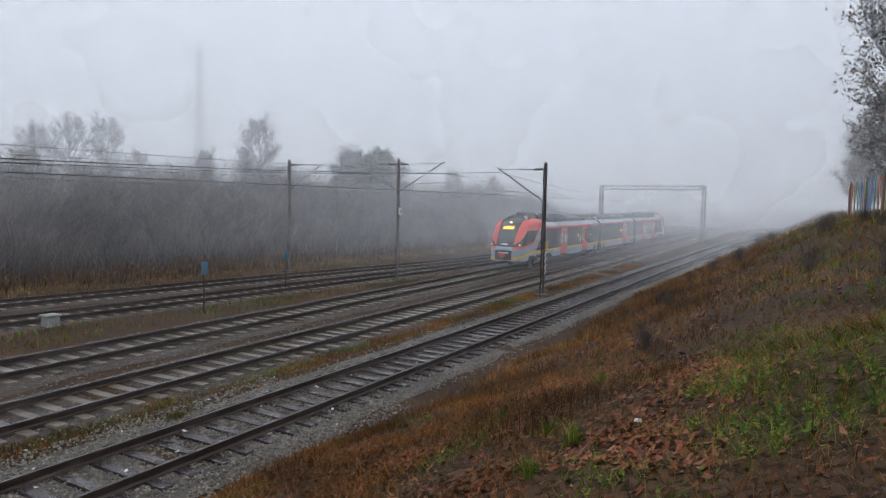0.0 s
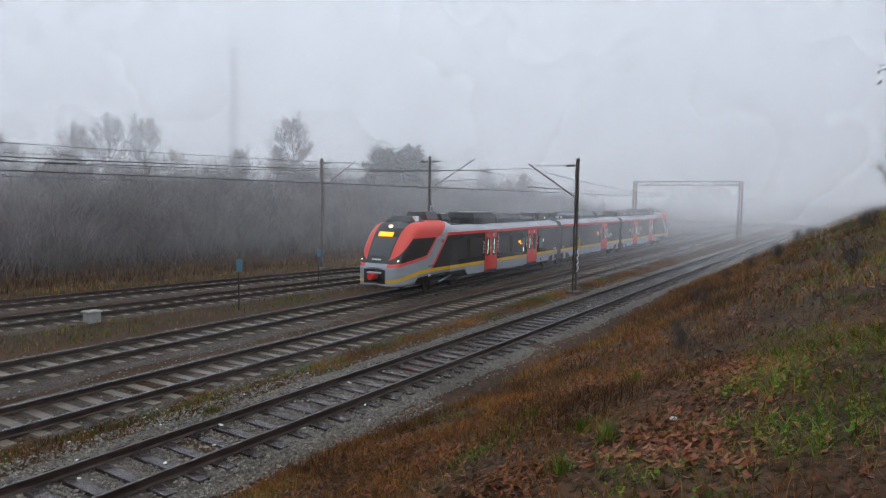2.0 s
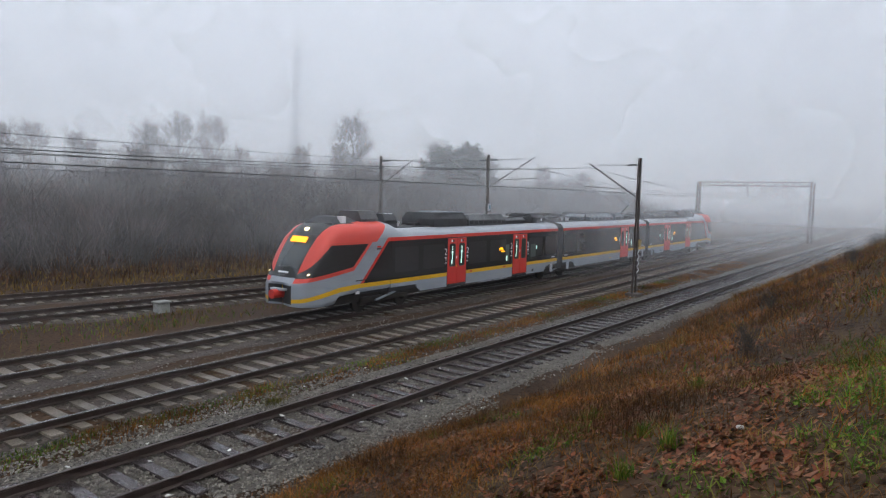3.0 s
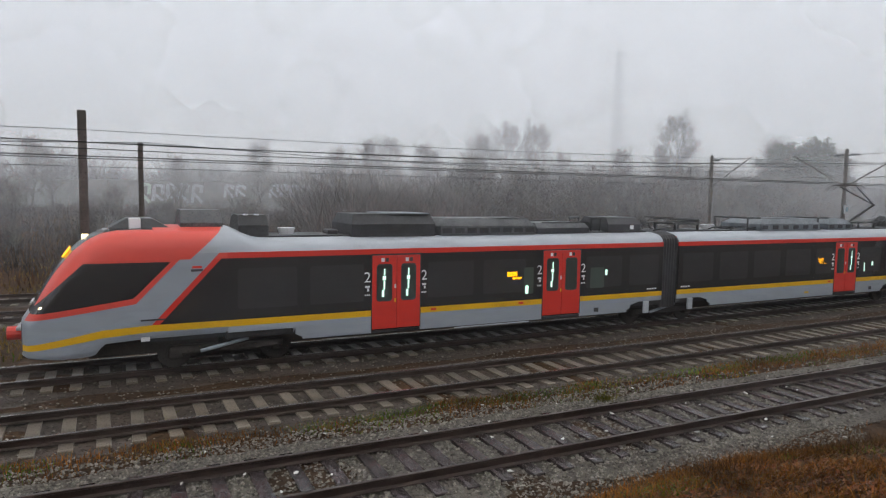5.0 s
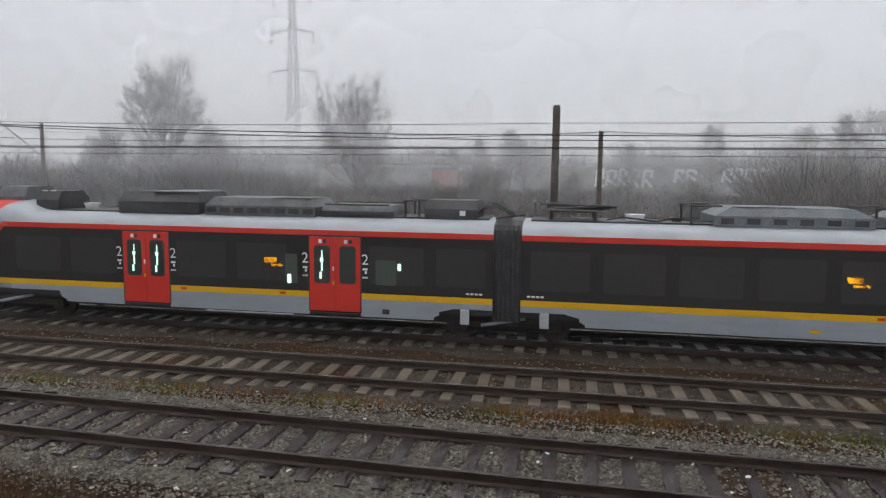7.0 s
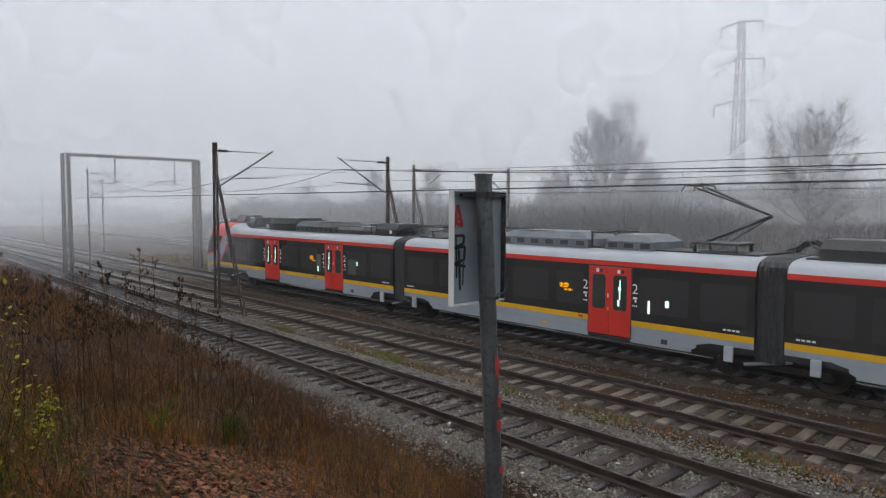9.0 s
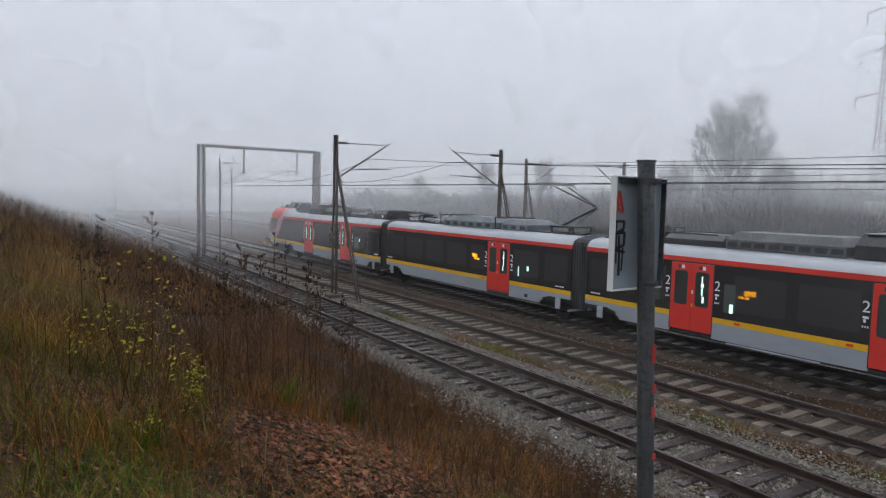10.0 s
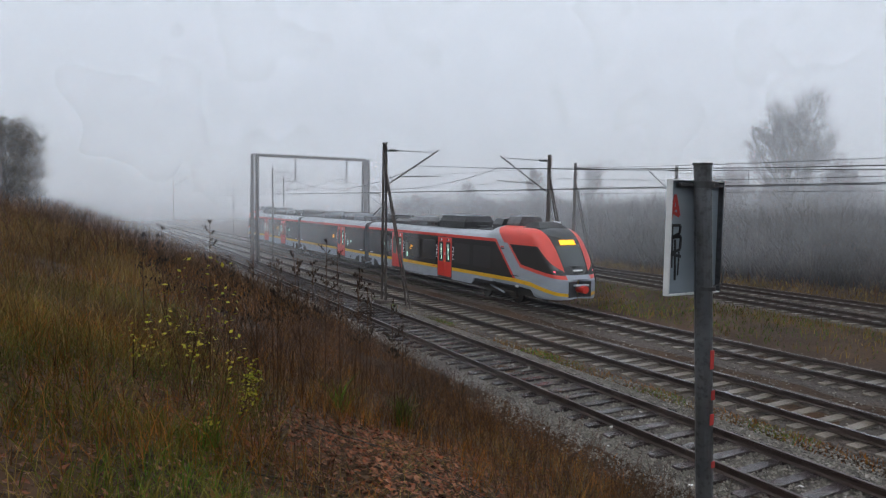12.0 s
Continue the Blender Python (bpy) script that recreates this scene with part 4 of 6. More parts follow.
def middle_car(name, label):
    car = thing(name, label, "train car", "coupled cars of the train")
    a0, L = 0.38, 14.62
    part("underframe", box(a0, L, -1.0, 1.0, 0.45, 0.95), M_UNDER, car)
    for sgn in (-1, 1):
        gap = (9.48, 11.0) if sgn < 0 else (9.48, 11.0)
        saloon_side(car, a0, L, sgn, [gap], [(0.3, 0.92), (1.6, 0.92), (1.95, 0.80), (2.1, 0.58), (12.9, 0.58), (13.05, 0.80), (13.4, 0.92), (14.7, 0.92)])
        door(car, gap[0] + 0.02, sgn, (False, True))
        part("destination_display", side_box(8.35, 8.72, 2.03, 2.18, sgn, 0.006), M_AMBER, car, "amber side display")
        part("destination_display", side_box(8.5, 8.9, 1.93, 2.0, sgn, 0.006), M_AMBER, car)
        # two glowing plates as painted glints on the window band
        part("interior_glint", rounded_plate(12.1, 12.22, 1.75, 1.95, sgn * (SIDE + 0.007), 0.002, 0.03), M_GLINT, car)
        part("interior_glint", rounded_plate(11.55, 11.62, 1.5, 1.9, sgn * (SIDE + 0.007), 0.002, 0.025), M_GLINT, car)
        for k in range(4):
            part("lettering_bar", side_box(0.55 + 0.12 * k, 0.64 + 0.12 * k, 1.33, 1.38, sgn, 0.005), M_WHITE, car)
            part("lettering_bar", side_box(13.8 + 0.12 * k, 13.89 + 0.12 * k, 1.33, 1.38, sgn, 0.005), M_WHITE, car)
        part("warning_plate", side_box(9.1, 9.28, 1.13, 1.2, sgn, 0.006), M_RED, car)
        part("emblem", side_box(7.6, 7.85, 0.74, 0.82, sgn, 0.005), M_YELLOW, car)
        part("socket_cover", side_box(12.0, 12.2, 0.68, 0.82, sgn, 0.004), M_DARK, car)
        part("bracket_plate", side_box(0.9, 1.15, 0.5, 0.92, sgn, 0.05, bevel=0.02), M_ROOFGREY, car)
        part("bracket_plate", side_box(13.85, 14.1, 0.5, 0.92, sgn, 0.05, bevel=0.02), M_ROOFGREY, car)
    roof_shell(car, a0, L)
    pantograph(car, 1.7, False, -1)
    pantograph(car, 13.1, True, -1)
    for a, b, half, top, mat, slope, ribs in [(5.3, 9.1, 0.95, 3.82, M_ROOFBOX_BLUE, 0.45, 6), (9.7, 11.4, 0.9, 3.80, M_ROOFBOX_BLUE, 0.35, 3)]:
        cowl(car, a, b, half, top, mat, slope, ribs)
    part("roof_vent", rod((3.4, 0, 3.34), (3.4, 0, 3.54), 0.22, 0.28, 14), M_WHITE, car)
    part("aerial_block", box(4.35, 4.6, -0.3, 0.3, 3.35, 3.48, 0.03), M_DARK, car)
    for x in (5.0, 9.4):
        rack = bmesh.new()
        for y in (-0.8, 0.8):
            add_rod(rack, (x - 0.25, y, 3.3), (x - 0.25, y, 3.84), 0.035)
            add_rod(rack, (x - 0.3, y, 3.84), (x + 0.5, y, 3.84), 0.03)
        add_rod(rack, (x - 0.25, -0.8, 3.84), (x - 0.25, 0.8, 3.84), 0.03)
        part("roof_frame", rack, M_DARK, car)
    for k in range(3):
        part("roof_hatch", box(5.85 + 0.5 * k, 6.28 + 0.5 * k, -0.78, -0.3, 3.815, 3.83), M_ROOFBOX_DARK, car)
    cable = bmesh.new()
    for a, b in zip(((2.6, 3.42), (3.0, 3.5), (3.9, 3.40), (4.3, 3.5), (5.0, 3.42)), ((3.0, 3.5), (3.9, 3.40), (4.3, 3.5), (5.0, 3.42), (5.3, 3.45))):
        add_rod(cable, (a[0], -0.75, a[1]), (b[0], -0.75, b[1]), 0.025)
    part("roof_cable", cable, M_DARK, car)
    for x0 in (-0.38, 14.62):
        # articulation bellows and the shared bogie under it
        rows = []
        prof = [(1.36, 0.62), (1.38, 2.0), (1.40, 2.97), (1.37, 3.12), (1.25, 3.24), (0.8, 3.35), (0, 3.39)]
        full = [(-y, z) for y, z in prof] + [(y, z) for y, z in prof[::-1][1:]]
        for k in range(13):
            f = 1.0 if k % 2 else 0.965
            rows.append([(x0 + 0.76 * k / 12, y * f, z if z < 3 else 3 + (z - 3) * (0.9 + 0.1 * f)) for y, z in full])
        strip("bellows", rows, M_DARK, car, "dark grey folded gangway bellows")
        bogie(car, x0 + 0.38 - 1.75, x0 + 0.38 + 1.75)
        part("coupling_cable", rod((x0 + 0.0, -0.9, 3.40), (x0 + 0.76, -0.9, 3.52), 0.03), M_DARK, car)
    return car


M_GLASS = paint("tinted_windscreen", (0.035, 0.045, 0.048), 0.08, 0.1, coat=0.5)
M_COWL = paint("black_cowl", (0.022, 0.023, 0.026), 0.25, 0.2)
M_PANE = paint("dark_window_glass", (0.048, 0.048, 0.05), 0.06, 0.6)
M_DOORGLASS = paint("door_glass", (0.05, 0.062, 0.056), 0.12, 0.3)
M_ROOFBOX_BLUE = surface("blue_grey_roof_equipment", (0.12, 0.14, 0.16), (0.17, 0.19, 0.21), 2, (0.08, 0.09, 0.1), 25, 0.5, bump=0.2)

front_car = end_car("front_car", "coral and grey leading train car with lit headlamps", False)
mid_car = middle_car("middle_car", "grey and black middle train car with raised pantograph")
rear_car = end_car("rear_car", "coral and grey trailing train car with red tail lamps", True)
TRACK_Y = 18.414 + G
# seconds and the place of the first joint along the track
TRAIN = [(0, 64.5), (0.5, 59.5), (1.5, 50.2), (2.5, 40.9), (5.0, 18.1), (5.5, 13.3), (6.5, 3.26), (7.0, -1.75), (9.5, -27.3), (10.5, -38.7), (11.5, -50.8), (12.0, -57.2)]


# ---------------------------------------------------------------- fog haze on translucent sheets
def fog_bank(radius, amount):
    """A translucent sheet around the camera that imitates fog haze, soft towards the ground."""
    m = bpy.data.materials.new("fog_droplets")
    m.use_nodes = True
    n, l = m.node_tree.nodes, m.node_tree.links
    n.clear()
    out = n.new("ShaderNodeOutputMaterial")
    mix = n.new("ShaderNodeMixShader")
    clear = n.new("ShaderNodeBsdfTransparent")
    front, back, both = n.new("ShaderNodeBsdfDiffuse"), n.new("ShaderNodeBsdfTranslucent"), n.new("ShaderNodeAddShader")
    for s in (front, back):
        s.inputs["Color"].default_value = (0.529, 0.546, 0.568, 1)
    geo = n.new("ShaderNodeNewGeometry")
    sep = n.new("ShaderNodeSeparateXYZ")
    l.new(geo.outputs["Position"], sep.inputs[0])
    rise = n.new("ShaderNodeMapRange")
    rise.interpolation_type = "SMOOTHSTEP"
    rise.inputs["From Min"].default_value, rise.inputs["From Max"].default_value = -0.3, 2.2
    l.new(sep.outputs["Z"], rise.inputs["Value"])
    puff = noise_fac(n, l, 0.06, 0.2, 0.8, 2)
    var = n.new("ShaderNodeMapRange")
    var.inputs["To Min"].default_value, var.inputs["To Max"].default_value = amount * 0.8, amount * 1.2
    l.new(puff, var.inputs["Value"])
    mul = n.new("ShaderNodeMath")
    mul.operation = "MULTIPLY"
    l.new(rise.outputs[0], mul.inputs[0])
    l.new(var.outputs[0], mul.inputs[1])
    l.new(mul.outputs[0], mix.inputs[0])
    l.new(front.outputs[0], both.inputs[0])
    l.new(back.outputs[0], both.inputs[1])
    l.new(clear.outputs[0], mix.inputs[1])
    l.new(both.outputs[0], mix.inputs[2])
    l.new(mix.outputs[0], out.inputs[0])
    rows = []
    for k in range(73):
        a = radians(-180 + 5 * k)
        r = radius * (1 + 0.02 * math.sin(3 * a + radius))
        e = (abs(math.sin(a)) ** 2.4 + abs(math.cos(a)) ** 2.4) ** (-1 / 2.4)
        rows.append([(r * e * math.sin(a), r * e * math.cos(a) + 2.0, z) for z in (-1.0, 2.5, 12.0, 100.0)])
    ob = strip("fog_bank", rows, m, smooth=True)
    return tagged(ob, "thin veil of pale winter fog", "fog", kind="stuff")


# added pale sheets, ring outside ring around the camera, build up the haze
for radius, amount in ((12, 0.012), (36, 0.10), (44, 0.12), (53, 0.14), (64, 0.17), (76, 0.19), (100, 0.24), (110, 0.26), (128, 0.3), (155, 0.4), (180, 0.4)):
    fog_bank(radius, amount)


# ---------------------------------------------------------------- plants
def leaf_mat(name, colours, rough=0.7, spread=0.5):
    """Colour picked blade by blade."""
    m, n, l, p = nodes_of(name)
    geo = n.new("ShaderNodeNewGeometry")
    ramp = n.new("ShaderNodeValToRGB")
    e = ramp.color_ramp.elements
    e[0].position, e[0].color = 0.0, (*colours[0], 1)
    e[1].position, e[1].color = 1.0, (*colours[-1], 1)
    for k, c in enumerate(colours[1:-1]):
        x = e.new((k + 1) / (len(colours) - 1))
        x.color = (*c, 1)
    l.new(geo.outputs["Random Per Island"], ramp.inputs["Fac"])
    patch = noise_fac(n, l, 0.5, 0.3, 0.7)
    mr = n.new("ShaderNodeMapRange")
    mr.inputs["To Min"].default_value, mr.inputs["To Max"].default_value = 1 - spread, 1 + spread
    l.new(patch, mr.inputs["Value"])
    hsv = n.new("ShaderNodeHueSaturation")
    l.new(mr.outputs[0], hsv.inputs["Value"])
    l.new(ramp.outputs[0], hsv.inputs["Color"])
    l.new(hsv.outputs[0], p.inputs["Base Color"])
    p.inputs["Roughness"].default_value = rough
    p.inputs["Specular IOR Level"].default_value = 0.12
    return m


M_GRASS = leaf_mat("green_grass", [(0.03, 0.088, 0.008), (0.065, 0.14, 0.012), (0.10, 0.145, 0.018), (0.165, 0.14, 0.024)])
M_STRAW = leaf_mat("straw_grass", [(0.146, 0.091, 0.022), (0.207, 0.140, 0.034), (0.104, 0.059, 0.017), (0.268, 0.195, 0.067)])
M_RUST = leaf_mat("rusty_dead_plants", [(0.084, 0.032, 0.010), (0.204, 0.074, 0.014), (0.312, 0.126, 0.022), (0.054, 0.025, 0.012), (0.240, 0.120, 0.024)])
M_LEAF = leaf_mat("fallen_leaves", [(0.115, 0.033, 0.014), (0.174, 0.057, 0.025), (0.087, 0.029, 0.016), (0.211, 0.096, 0.053), (0.057, 0.025, 0.016)], 0.5)
M_STEM = leaf_mat("dry_weed_stems", [(0.045, 0.024, 0.014), (0.085, 0.040, 0.018), (0.14, 0.075, 0.03), (0.03, 0.018, 0.012), (0.11, 0.05, 0.02)])
M_SEED = leaf_mat("dark_seed_heads", [(0.022, 0.015, 0.011), (0.045, 0.028, 0.018)])
M_YLEAF = leaf_mat("yellow_green_leaves", [(0.20, 0.19, 0.015), (0.30, 0.25, 0.02), (0.12, 0.14, 0.015)])
M_TWIG = leaf_mat("bare_twigs", [(0.085, 0.07, 0.062), (0.06, 0.048, 0.043), (0.11, 0.09, 0.078)])
M_BARK = surface("grey_brown_bark", (0.06, 0.05, 0.042), (0.04, 0.033, 0.028), 3, (0.025, 0.02, 0.017), 20, 0.9, bump=0.6, depth=0.02)
M_BROWNLEAF = leaf_mat("withered_leaves", [(0.06, 0.045, 0.03), (0.09, 0.06, 0.04), (0.045, 0.04, 0.026), (0.11, 0.085, 0.055)])
M_NEEDLE = leaf_mat("dark_needles", [(0.02, 0.03, 0.016), (0.03, 0.042, 0.02)])
R = np.random.RandomState(11)
ZCACHE = {}


def gz(x, y):
    key = (round(x * 4), round(y * 4))
    if key not in ZCACHE:
        ZCACHE[key] = ground_z(key[0] / 4, key[1] / 4)
    return ZCACHE[key]


def blades(name, spots, h, w, material, label, bend=0.5, category="grass"):
    """Bent two-triangle blades on given spots. h, w: low and high."""
    n = len(spots)
    if not n:
        return None
    P = np.array([(x, y, gz(x, y) - 0.03) for x, y in spots])
    a = R.uniform(0, 2 * math.pi, n)
    H = R.uniform(*h, n)
    W = R.uniform(*w, n)
    lean = R.uniform(0.05, bend, n) * H
    d = np.stack([np.cos(a), np.sin(a), 0 * a], -1)
    b = R.uniform(0, 2 * math.pi, n)
    side = np.stack([np.cos(b), np.sin(b), 0 * b], -1)
    up = np.array([0, 0, 1.0])
    v0, v1 = P - side * W[:, None] / 2, P + side * W[:, None] / 2
    m = P + d * (lean * 0.35)[:, None] + up * (H * 0.6)[:, None]
    v2, v3 = m - side * W[:, None] * 0.4, m + side * W[:, None] * 0.4
    v4 = P + d * lean[:, None] + up * H[:, None]
    V = np.stack([v0, v1, v3, v2, v4], 1).reshape(-1, 3)
    F = []
    for k in range(n):
        o = 5 * k
        F.append((o, o + 1, o + 2, o + 3))
        F.append((o + 3, o + 2, o + 4))
    ob = mesh_ob(name, V.tolist(), F, material)
    return tagged(ob, label, category, kind="stuff")


def scatter(x0, x1, y0, y1, per_m2, keep):
    n = int((x1 - x0) * (y1 - y0) * per_m2)
    xs, ys, u = R.uniform(x0, x1, n), R.uniform(y0, y1, n), R.uniform(0, 1, n)
    return [(x, y) for x, y, q in zip(xs, ys, u) if q < keep(x, y)]


def patch(x, y, s, k):
    return 0.5 + 0.5 * noise.noise((x * s, y * s, k))


def on_bank(x, y):
    return 1.0 if y < foot_y(x) - 0.1 else 0.0


def ramp01(v, a, b):
    return min(max((v - a) / (b - a), 0.0), 1.0)


def upper_zone(x, y):
    """1 on the grassy upper bank, 0 on the leaf-covered lower slope, with a ragged border."""
    return ramp01(1.15 - 0.02 * x + 1.3 * (patch(x, y, 0.5, 91) - 0.5) * 2 - y, -0.35, 0.5)


def green_keep(x, y):
    u = upper_zone(x, y)
    clumps = ramp01(patch(x, y, 0.8, 3), 0.40, 0.62)
    spots = ramp01(patch(x, y, 0.9, 5), 0.64, 0.72)
    return on_bank(x, y) * (u * clumps + (1 - u) * 0.5 * spots)


def rust_keep(x, y):
    low = ramp01(y, 2.2, 5.0)
    return on_bank(x, y) * (0.25 + 0.75 * low) * ramp01(patch(x, y, 0.7, 9), 0.34, 0.56)


def straw_keep(x, y):
    return on_bank(x, y) * max(0.05, ramp01(patch(x, y, 0.9, 15), 0.48, 0.7))


# right-hand stretch of the bank
blades("green_grass", scatter(0.8, 14, -5, 8.5, 560, green_keep), (0.05, 0.17), (0.007, 0.014), M_GRASS, "damp green grass on the upper bank", 2.0)
blades("green_grass", scatter(14, 60, -6, 8.0, 70, lambda x, y: 0.7 * green_keep(x, y)), (0.10, 0.26), (0.014, 0.03), M_GRASS, "damp green grass further along the bank", 1.5)
blades("rusty_weeds", scatter(0.8, 16, -4, 8.3, 620, rust_keep), (0.05, 0.22), (0.005, 0.011), M_RUST, "rust-brown dead weeds on the bank", 1.7)
blades("rusty_weeds", scatter(16, 70, -6, 8.0, 150, rust_keep), (0.08, 0.30), (0.012, 0.026), M_RUST, "rust-brown dead weeds further along the bank", 1.5)
blades("straw_grass", scatter(0.8, 16, -5, 8.4, 230, straw_keep), (0.05, 0.2), (0.004, 0.009), M_STRAW, "bleached straw grass among the weeds", 2.2)
blades("straw_grass", scatter(16, 70, -6, 8.0, 60, straw_keep), (0.12, 0.35), (0.012, 0.024), M_STRAW, "bleached straw grass along the bank", 1.3)
blades("dark_heath", scatter(8, 30, 1.5, 8.2, 240, lambda x, y: on_bank(x, y) * ramp01(patch(x, y, 0.45, 97), 0.5, 0.62)), (0.12, 0.42), (0.004, 0.009), M_STEM, "dark dead brushy weeds low on the bank", 1.0, "weeds")


def litter(name, spots, size, material, label):
    n = len(spots)
    P = np.array([(x, y, gz(x, y) + 0.012) for x, y in spots])
    a, t = R.uniform(0, 2 * math.pi, n), R.uniform(-0.6, 0.6, (n, 2))
    S = R.uniform(*size, n)
    u = np.stack([np.cos(a), np.sin(a), t[:, 0] - 0.36 * np.sin(a)], -1) * S[:, None]
    v = np.stack([-np.sin(a), np.cos(a), t[:, 1] - 0.36 * np.cos(a)], -1) * S[:, None] * 0.6
    up = np.array([0, 0, 1.0]) * (S * 0.25)[:, None]
    V = np.stack([P - u + up, P - v, P + u + up, P + v], 1).reshape(-1, 3)
    F = []
    for k in range(n):
        F.append((4 * k, 4 * k + 1, 4 * k + 3))
        F.append((4 * k + 1, 4 * k + 2, 4 * k + 3))
    return tagged(mesh_ob(name, V.tolist(), F, material), label, "leaves", kind="stuff")


def leaf_keep(x, y):
    return on_bank(x, y) * max(0.10, ramp01(patch(x, y, 0.6, 21), 0.36, 0.58)) * (1 - 0.85 * upper_zone(x, y)) * (1 - 0.6 * ramp01(y, 4.5, 6.5))


litter("fallen_leaves", scatter(0.8, 13, -4, 7.4, 620, leaf_keep), (0.025, 0.06), M_LEAF, "red-brown fallen leaves lying on the bank")
litter("ground_ivy", scatter(0.8, 13, -4, 7.0, 130, green_keep), (0.02, 0.045), M_GRASS, "low green leafy plants among the grass")
litter("fallen_leaves", scatter(13, 40, -5, 7.0, 90, leaf_keep), (0.04, 0.08), M_LEAF, "red-brown fallen leaves along the bank")
litter("fallen_leaves", scatter(-9, 0.8, -2, 6.5, 170, lambda x, y: on_bank(x, y) * 0.8), (0.02, 0.045), M_LEAF, "trodden brown leaves on the path")


# left-hand stretch: tall dry weeds
def weeds(name, spots, h, material, label, twigs=7, width=0.006, head=None):
    """Upright dry stems with short side shoots."""
    V, F = [], []

    def tri(a, b, wd):
        d = Vector(b) - Vector(a)
        s = d.cross(Vector((R.uniform(-1, 1), R.uniform(-1, 1), R.uniform(-1, 1)))).normalized() * wd
        o = len(V)
        V.extend((tuple(Vector(a) - s), tuple(Vector(a) + s), tuple(Vector(b) + s * 0.4), tuple(Vector(b) - s * 0.4)))
        F.append((o, o + 1, o + 2, o + 3))

    for x, y in spots:
        H = R.uniform(*h)
        z = gz(x, y) - 0.05
        lx, ly = R.normal(0, 0.27) * H, R.normal(0, 0.27) * H
        p0, p1, p2 = (x, y, z), (x + lx * 0.4, y + ly * 0.4, z + H * 0.55), (x + lx, y + ly, z + H)
        tri(p0, p1, width)
        tri(p1, p2, width * 0.7)
        for _ in range(twigs):
            f = R.uniform(0.3, 1.0)
            q = Vector(p0).lerp(Vector(p1), f / 0.55) if f < 0.55 else Vector(p1).lerp(Vector(p2), (f - 0.55) / 0.45)
            a = R.uniform(0, 6.28)
            r = R.uniform(0.05, 0.22) * H * (1.15 - f)
            e = q + Vector((math.cos(a) * r, math.sin(a) * r, R.uniform(0.3, 1.4) * r))
            tri(tuple(q), tuple(e), width * 0.6)
    ob = mesh_ob(name, V, F, material)
    return tagged(ob, label, "weeds", kind="stuff")


def path_clear(x, y):
    """0 on the trodden ground before the stand, 1 away from it."""
    worn = math.exp(-(((x + 6.9) / 1.9) ** 4 + ((y - 3.0 + 0.12 * (x + 7)) / 1.25) ** 4))
    stand = ramp01(x, -5.6, -5.0) * ramp01(y, 1.4, 2.0) * ramp01(y, 5.0, 4.2)
    return (1 - worn) * (1 - stand)


def left_keep(x, y):
    return on_bank(x, y) * max(0, path_clear(x, y) - 0.06) * (0.3 + 0.7 * ramp01(patch(x, y, 0.5, 31), 0.3, 0.6))


def dark_zone(x, y):
    """1 among the tall dark weeds down the slope, 0 on the grassier shoulder."""
    return ramp01(y + 1.0 * (patch(x, y, 0.6, 35) - 0.5), 0.9 - 0.05 * (x + 8), 2.3 - 0.05 * (x + 8))


M_DUSKY = leaf_mat("dusky_weed_stems", [(0.057, 0.030, 0.020), (0.092, 0.046, 0.025), (0.034, 0.022, 0.017), (0.138, 0.071, 0.034)])
M_OLIVE = leaf_mat("olive_grass", [(0.046, 0.068, 0.009), (0.099, 0.097, 0.012), (0.154, 0.110, 0.020), (0.055, 0.083, 0.010)])
blades("fallen_straw", scatter(-9.5, -4.5, 0.8, 5.2, 520, lambda x, y: on_bank(x, y) * (1 - path_clear(x, y)) * ramp01(patch(x, y, 1.1, 39), 0.35, 0.6)), (0.02, 0.06), (0.004, 0.008), M_STRAW, "flattened pale straw on the trodden path", 6.0)
litter("fallen_leaves", scatter(-9.5, -4.5, 0.5, 5.4, 420, lambda x, y: on_bank(x, y) * (1 - 0.8 * path_clear(x, y))), (0.02, 0.05), M_LEAF, "dark red-brown leaves trodden into the path")
weeds("dry_weeds", scatter(-20, -5.4, 0.4, 10.5, 75, lambda x, y: left_keep(x, y) * dark_zone(x, y)), (0.35, 1.05), M_DUSKY, "tall dark brown dry weeds down the slope", 12, 0.0036)
weeds("dry_weeds", scatter(-20, -5.6, -4, 3.5, 34, lambda x, y: left_keep(x, y) * (1 - dark_zone(x, y)) * ramp01(x, -5.6, -8.0)), (0.3, 0.95), M_STEM, "tall brown dry weeds covering the bank", 11, 0.0034)
weeds("dry_weeds", scatter(-60, -20, -6, 12, 18, left_keep), (0.5, 1.4), M_STEM, "tall brown dry weeds further along the bank", 9, 0.011)
weeds("dry_weeds", scatter(-5.4, 0.5, 5.4, 8.4, 60, lambda x, y: on_bank(x, y) * 0.85), (0.25, 0.6), M_RUST, "rusty dry weeds at the foot of the bank", 10, 0.0034)
blades("rusty_weeds", scatter(-22, -5.0, -4, 10.5, 280, lambda x, y: left_keep(x, y) * ramp01(patch(x, y, 0.7, 33), 0.36, 0.56)), (0.12, 0.5), (0.004, 0.009), M_RUST, "rust-brown undergrowth between dry weeds", 1.3)
blades("rusty_weeds", scatter(-60, -22, -6, 12, 60, left_keep), (0.2, 0.6), (0.013, 0.026), M_RUST, "rust-brown undergrowth far along the bank", 1.0)
blades("straw_grass", scatter(-14, -4.8, -3, 7.5, 190, lambda x, y: on_bank(x, y) * max(0.05, ramp01(patch(x, y, 0.9, 37), 0.46, 0.68)) * (0.3 + 0.7 * path_clear(x, y))), (0.08, 0.4), (0.004, 0.008), M_STRAW, "bleached straw grass around the trodden path", 2.0)
